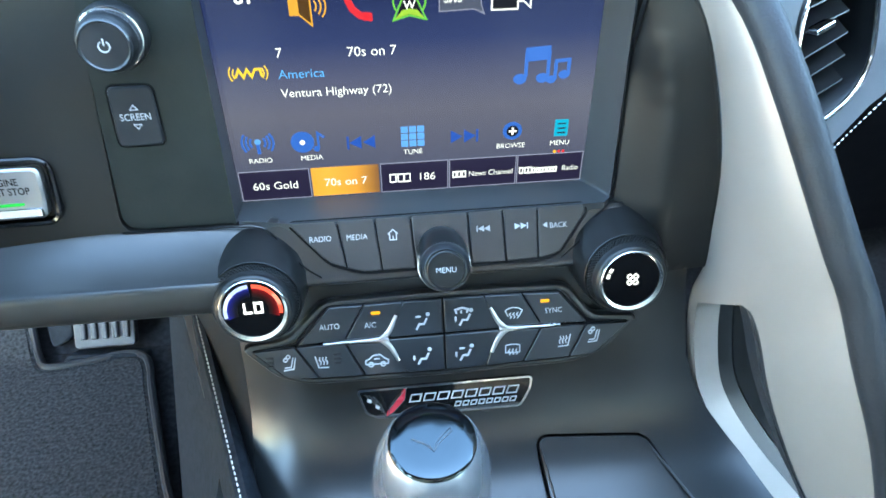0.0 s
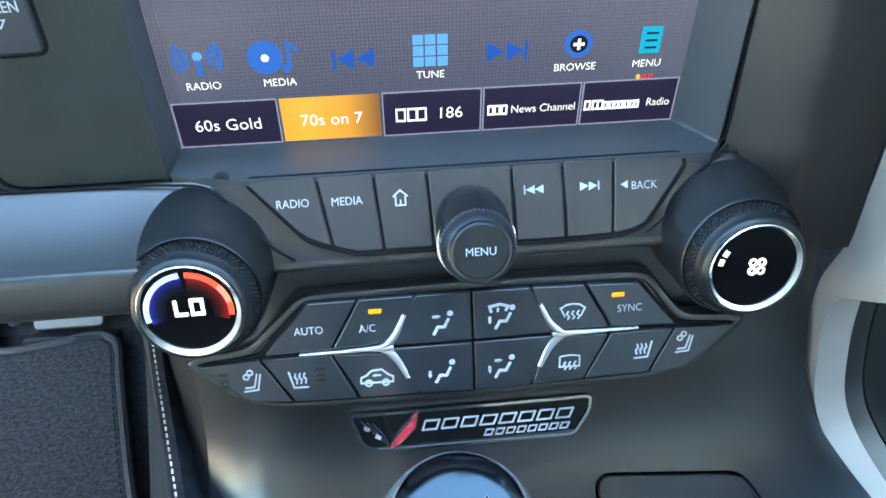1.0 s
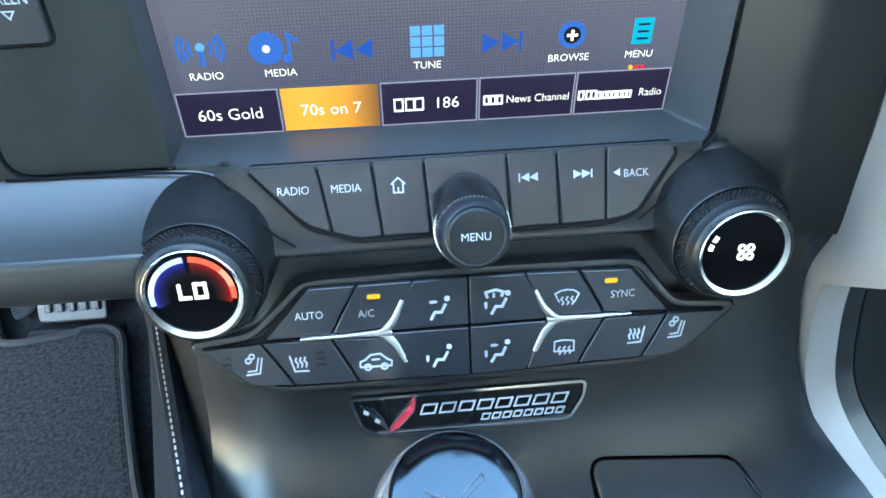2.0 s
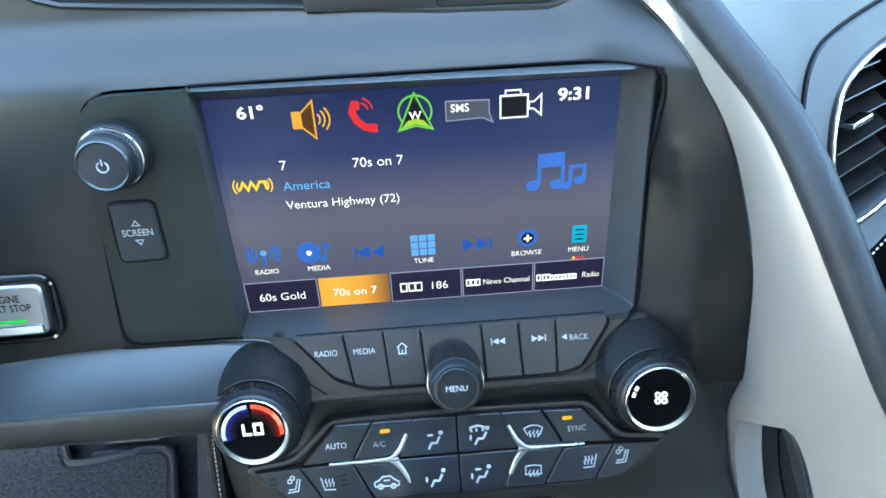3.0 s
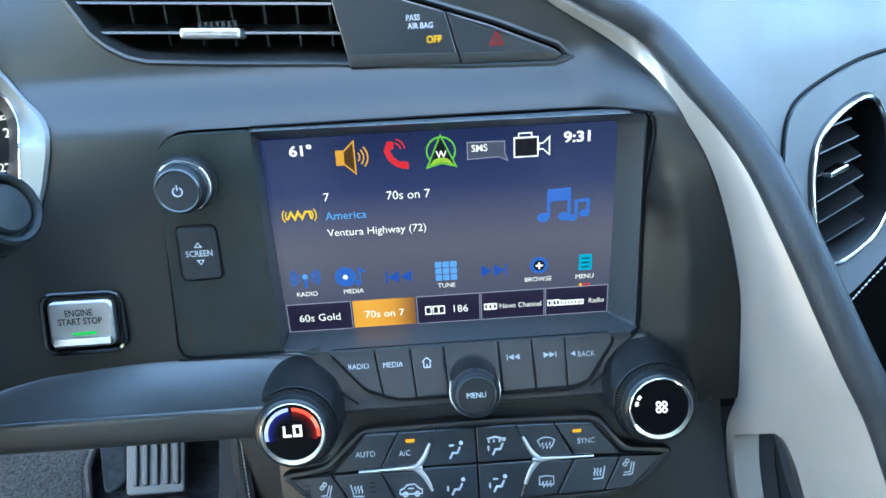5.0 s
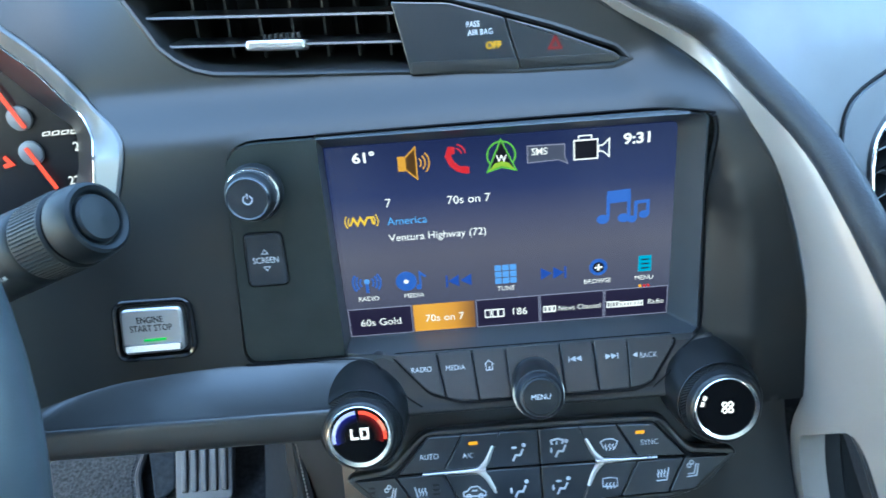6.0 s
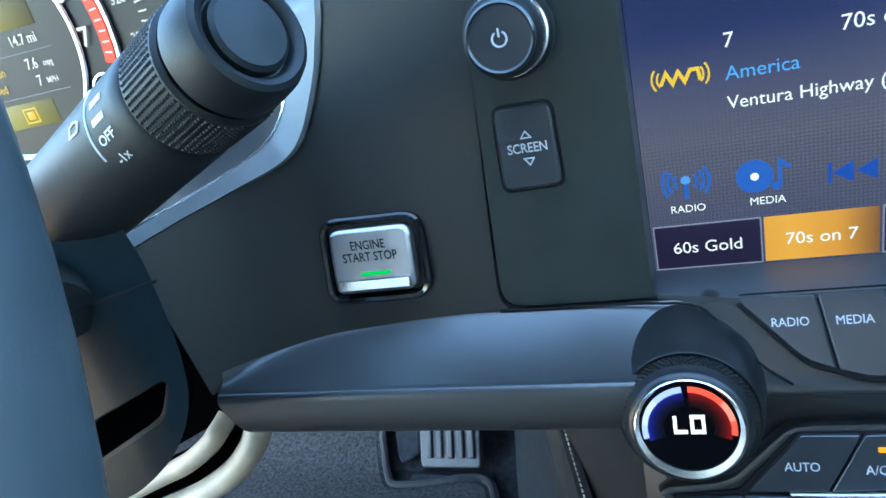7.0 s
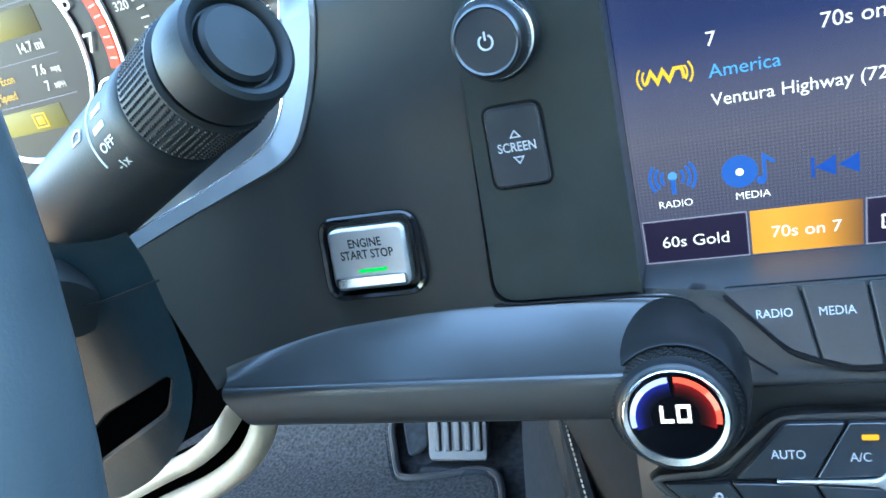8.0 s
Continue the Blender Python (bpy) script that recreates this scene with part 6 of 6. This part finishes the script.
part("scale_line", tube([tuple(tip - axis * 0.0495 + (outn * math.cos(a) + side * math.sin(a)) * 0.0154) for a in np.radians(np.linspace(-75, -6, 16))], 0.00035, 6), M_PRINT, stalk)
part("wiper_mark", stroke(mm([(-3.0, -1.0), (-2.4, 1.4), (0, 2.0), (3.0, 1.0), (2.4, -1.2), (-3.0, -1.0)]), 0.0005, wrap("", -0.0570, -47, 0.003), 0.0004, -0.0003), M_PRINT, stalk)

wheel = thing("steering_wheel", (-0.325, 0.16, 0.66), "dark leather steering wheel rim close to the camera", "steering wheel")
RW, tiltw = 0.181, radians(22.5)
cw = Vector((-0.3377, 0.142, 0.6425))
ring = [tuple(cw + Vector((RW * math.cos(a), RW * math.sin(a) * math.sin(tiltw), RW * math.sin(a) * math.cos(tiltw)))) for a in np.linspace(math.pi, 3 * math.pi, 97)]
part("rim", tube(ring, 0.0190, 28), M_WHEEL, wheel)
part("hub", lathe([(0.060, -0.045), (0.066, -0.02), (0.055, 0.002), (0.0001, 0.010)], Matrix.Translation(cw + Vector((0, 0.05, -0.01))) @ Matrix.Rotation(radians(90) - tiltw, 4, "X"), 40), M_WHEEL, wheel)
for a in (200, 340, 270):
    p = cw + Vector((RW * math.cos(radians(a)), RW * math.sin(radians(a)) * math.sin(tiltw), RW * math.sin(radians(a)) * math.cos(tiltw)))
    part("spoke", tube([tuple(cw + Vector((0, 0.06, -0.01))), tuple((cw + p) / 2 + Vector((0, 0.03, 0))), tuple(p)], 0.012, 12, None, 1.0, 12), M_SATIN, wheel)

# ---- footwell ----
FLOOR = 0.195
solo("floor", box((-0.80, -0.95, FLOOR - 0.05), (1.0, 1.05, FLOOR)), M_SHADED_CARPET, "dark carpeted car floor", "floor", kind="structure")
bm = bmesh.new()
rings(bm, [[Vector((x, y, z)) for y, z in ((0.64, FLOOR), (0.72, FLOOR + 0.03), (0.80, 0.30), (0.86, 0.45), (0.88, 0.60))] for x in np.linspace(-0.80, 1.0, 8)], closed=False)
solo("toe_board", bm, M_SHADED_CARPET, "dark carpeted toe board in the footwell", "carpet", kind="structure")
MAT = [(-0.150, 0.10), (-0.200, 0.360), (-0.232, 0.445), (-0.268, 0.560), (-0.279, 0.600), (-0.290, 0.618), (-0.310, 0.624), (-0.350, 0.616), (-0.388, 0.612), (-0.402, 0.625), (-0.416, 0.660), (-0.430, 0.70), (-0.60, 0.70), (-0.66, 0.40), (-0.66, 0.05), (-0.2, 0.05)]
mat_poly = [tuple(p) for p in spline(MAT, 120, True)]
fm = thing("floor_mat", (-0.40, 0.4, FLOOR), "dark carpet floor mat with bound edge on the driver's floor", "floor mat")
part("carpet_pad", sheet(mat_poly, [], 0.02, lambda x, y: Vector((x, y, FLOOR + 0.008 + 0.05 * smooth01(0.62, 0.72, y))), (0, 0, -0.007)), M_CARPET, fm)
part("binding", tube([(x, y, FLOOR + 0.008 + 0.05 * smooth01(0.62, 0.72, y)) for x, y in mat_poly + mat_poly[:1]], 0.0042, 8), M_LEATHER, fm, "stitched dark binding")
bm = bmesh.new()
ring2 = offset(mat_poly, 0.008)
dense = spline(ring2, 520, True)
for a, b in list(zip(dense, dense[1:]))[::2]:
    tube([(*a, FLOOR + 0.0092 + 0.05 * smooth01(0.62, 0.72, a[1])), (*b, FLOOR + 0.0092 + 0.05 * smooth01(0.62, 0.72, b[1]))], 0.0007, 4, bm)
part("stitching", bm, M_TUNNEL, fm, "", 0)

ped = thing("accelerator_pedal", (-0.33, 0.69, FLOOR + 0.02), "silver metal accelerator pedal with raised ribs", "pedal")
m = plane((-0.331, 0.658, 0.246), 32, 0, 0)
part("plate", prism(fillet(mm([(-33, -46), (33, -46), (36, 90), (-32, 90)]), 0.006), m, 0.006, 0.002, -0.004), M_PEDAL, ped, "brushed metal plate")
for k in range(5):
    part("rib", prism(fillet(mm([(-25 + k * 11.5, -36), (-18 + k * 11.5, -36), (-17 + k * 11.5, 82), (-24 + k * 11.5, 82)]), 0.002), m, 0.010, 0.002, 0.004), M_PEDAL, ped)
part("heel", prism(fillet(mm([(-54, -72), (46, -70), (46, -54), (-40, -50)]), 0.006), m, 0.012, 0.003, -0.02), M_TUNNEL, ped)
part("brake_arm", prism(fillet(mm([(-62, -46), (-36, -34), (-36, 80), (-76, 80)]), 0.01), m, -0.004, 0.003, -0.03), M_TUNNEL, ped)

edge_x = lambda y: -0.101 - 0.313 * (y - 0.266)
foot_x = lambda y: -0.217 - 0.235 * (y - 0.432)
bm = bmesh.new()
rings(bm, [[Vector((edge_x(y) + 0.012, y, 0.40)), Vector((edge_x(y) + 0.004, y, 0.440)), Vector((edge_x(y), y, 0.444)), Vector((edge_x(y) - 0.006, y, 0.441)), Vector((edge_x(y) * 0.75 + foot_x(y) * 0.25, y, 0.38)), Vector((edge_x(y) * 0.4 + foot_x(y) * 0.6, y, 0.29)), Vector((foot_x(y), y, FLOOR))] for y in np.linspace(-0.30, 0.85, 40)], closed=False)
solo("tunnel_side", bm, M_TUNNEL, "grey carpeted tunnel side beside the driver's footwell", "carpet", kind="structure")
bm = bmesh.new()
st = [(edge_x(y) - 0.0035, y, 0.4435) for y in np.linspace(-0.1, 0.45, 300)]
for a, b in list(zip(st, st[1:]))[::2]:
    tube([a, b], 0.00045, 5, bm)
solo("tunnel_stitching", bm, M_THREAD, "white stitching along the tunnel's leather edge", "stitching", smooth=0)

knee = thing("knee_pad", (-0.34, 0.36, 0.47), "beige leather knee pad under the steering column", "knee pad")
part("pad", tube([(-0.515, 0.345, 0.398), (-0.3807, 0.345, 0.4590), (-0.3451, 0.345, 0.4744), (-0.3242, 0.346, 0.4870), (-0.3160, 0.349, 0.4945), (-0.3125, 0.356, 0.4990)], 0.0056, 16, None, 1.0, 40), M_KNEE, knee)
part("lower_pad", tube([(-0.515, 0.352, 0.376), (-0.400, 0.350, 0.4270), (-0.3513, 0.346, 0.4490), (-0.3214, 0.346, 0.4650), (-0.3028, 0.348, 0.4800), (-0.2930, 0.354, 0.4960), (-0.288, 0.370, 0.5250)], 0.0072, 18, None, 1.0, 60), M_KNEE, knee)
# black tube standing in for the shade behind the pads
part("pad_gap_shade", tube([(-0.515, 0.366, 0.390), (-0.390, 0.364, 0.4450), (-0.3360, 0.362, 0.4680), (-0.3120, 0.362, 0.4860), (-0.300, 0.366, 0.505)], 0.0100, 12, None, 1.0, 40), M_GAPSHADE, knee, "black tube painted as the shade behind the pads")
bm = bmesh.new()
rings(bm, [[Vector((x, 0.345 + 0.10 * f, 0.520 - 0.020 * math.sin(math.pi * min(1.0, f * 1.4)) * smooth01(-0.16, -0.27, x) + 0.02 * f)) for f in np.linspace(0, 1, 9)] for x in np.linspace(-0.29, -0.15, 18)], closed=False)
part("bolster", bm, M_LEATHER, knee, "dark padded underside below the ledge")

# ---- the rest of the cabin: seats, doors, bulkhead ----
def seat(name, x):
    """A bucket seat: cushion with raised bolsters and a rounded nose, backrest, head restraint and base."""
    s = thing(name, (x, -0.35, FLOOR), "unseen beige leather bucket seat with bolsters, paled to bounce light", "seat", "front seats")
    across = np.linspace(-1, 1, 21)
    swell = lambda a: 0.040 * smooth01(0.55, 0.85, abs(a)) * (1 - 0.5 * smooth01(0.9, 1.0, abs(a)))
    top = [(-0.52, 0.35), (-0.30, 0.350), (-0.12, 0.365), (-0.05, 0.370), (-0.015, 0.365), (0.010, 0.345), (0.020, 0.31), (0.005, 0.28), (-0.50, 0.27), (-0.54, 0.34)]
    bm = bmesh.new()
    rings(bm, [[Vector((x + a * 0.25, y, z + (swell(a) if k < 5 else 0.0))) for k, (y, z) in enumerate(top)] for a in across], cap_first=True, cap_last=True)
    part("cushion", bm, M_BEIGE, s)
    bm = bmesh.new()
    loops = []
    for z in np.linspace(0.38, 0.98, 16):
        w = 0.25 * (1 - 0.35 * smooth01(0.75, 0.98, z))
        y = -0.50 - 0.32 * (z - 0.4)
        loops.append([Vector((x + a * w, y + swell(a) * 1.3, z)) for a in across] + [Vector((x + a * w, y - 0.10, z)) for a in across[::-1]])
    rings(bm, loops, cap_first=True, cap_last=True)
    part("backrest", bm, M_BEIGE, s)
    part("head_restraint", box((x - 0.13, -0.78, 0.97), (x + 0.13, -0.69, 1.13), bevel=0.03), M_BEIGE, s)
    part("base", box((x - 0.22, -0.48, FLOOR), (x + 0.22, -0.02, 0.28), bevel=0.01), M_LEATHER, s, "dark seat base")
    return s


seat("bucket_seat", -0.40)
seat("bucket_seat", 0.45)
# unseen, and built taller than a car's own to keep rear light out
solo("bulkhead", box((-0.80, -0.95, FLOOR), (1.0, -0.90, 1.12)), M_CARPET, "unseen dark carpeted rear bulkhead, raised to block light from behind", "wall", kind="structure")
# out of view: the passenger's door is shut; the driver's stands open, over a sill, between the rear quarter and the
# front pillar
bm = bmesh.new()
# the raised middle of this outline is an added blocker in the window
side_line = [(-0.95, FLOOR), (-0.95, 0.66), (-0.55, 0.68), (-0.52, 1.065), (-0.10, 1.065), (-0.03, 0.82), (0.25, 0.80), (1.05, 0.80), (1.05, FLOOR)]
rings(bm, [[Vector((x, y, z)) for y, z in side_line] for x in (0.99, 1.04)], cap_first=True, cap_last=True)
solo("door_passenger", bm, M_LEATHER, "unseen dark leather door panel, raised into the window to block light", "door", kind="structure")
solo("sill_driver", box((-0.86, -0.95, 0.12), (-0.78, 1.05, 0.215), bevel=0.015), M_LEATHER, "dark door sill below the open door", "sill", kind="structure")
solo("quarter_driver", box((-0.86, -0.95, 0.27), (-0.79, -0.60, 1.05), bevel=0.01), M_LEATHER, "dark rear quarter panel behind the driver's seat", "panel", kind="structure")
solo("pillar_driver", box((-0.86, 0.62, 0.27), (-0.79, 1.05, 0.80), bevel=0.01), M_LEATHER, "dark front pillar and kick panel", "panel", kind="structure")
# unseen door, turned and coloured to bounce warm sunlight into the cabin
m = Matrix.Translation((-0.86, 0.70, 0.0)) @ Matrix.Rotation(radians(228), 4, "Z")
bm = bmesh.new()
side_line = [(0.0, 0.20), (1.05, 0.22), (1.12, 0.30), (1.10, 0.66), (0.30, 0.76), (0.0, 0.78)]
rings(bm, [[m @ Vector((a, y, z)) for a, z in side_line] for y in (0.0, 0.04, 0.07)], cap_first=True, cap_last=True)
solo("door_driver", bm, M_DOOR, "unseen tan leather driver's door, set open to bounce warm light", "door", kind="structure")
solo("firewall", box((-0.80, 0.90, FLOOR), (1.0, 0.95, 0.84)), M_CARPET, "dark firewall behind the dashboard", "wall", kind="structure")
solo("cowl", box((-0.80, 0.46, 0.80), (1.0, 1.05, 0.815)), M_FASCIA, "black dashboard top below the windscreen", "dashboard top", kind="structure")
# roof and rails are unseen, placed to shade the dashboard from sun and sky
solo("roof", box((-0.75, -0.95, 1.16), (0.95, -0.10, 1.19), bevel=0.01), M_LEATHER, "unseen dark headlining placed to shade the dashboard", "roof", kind="structure")
for name, x0, x1 in (("roof_rail_driver", -0.84, -0.74), ("roof_rail_passenger", 0.94, 1.04)):
    solo(name, box((x0, -0.95, 1.04), (x1, -0.02, 1.19), bevel=0.02), M_LEATHER, "unseen dark roof rail placed to block the sun", "roof rail", kind="structure")
# unseen ground, made pale and warm to reflect sunlight in by the open door
solo("ground", box((-60, -60, -0.12), (60, 60, -0.02)), mat("pale_concrete", (0.20, 0.165, 0.13), 0.9, bump=0.5, bump_scale=60, scale=2), "unseen pale concrete ground, added to bounce warm sunlight", "ground", kind="structure")
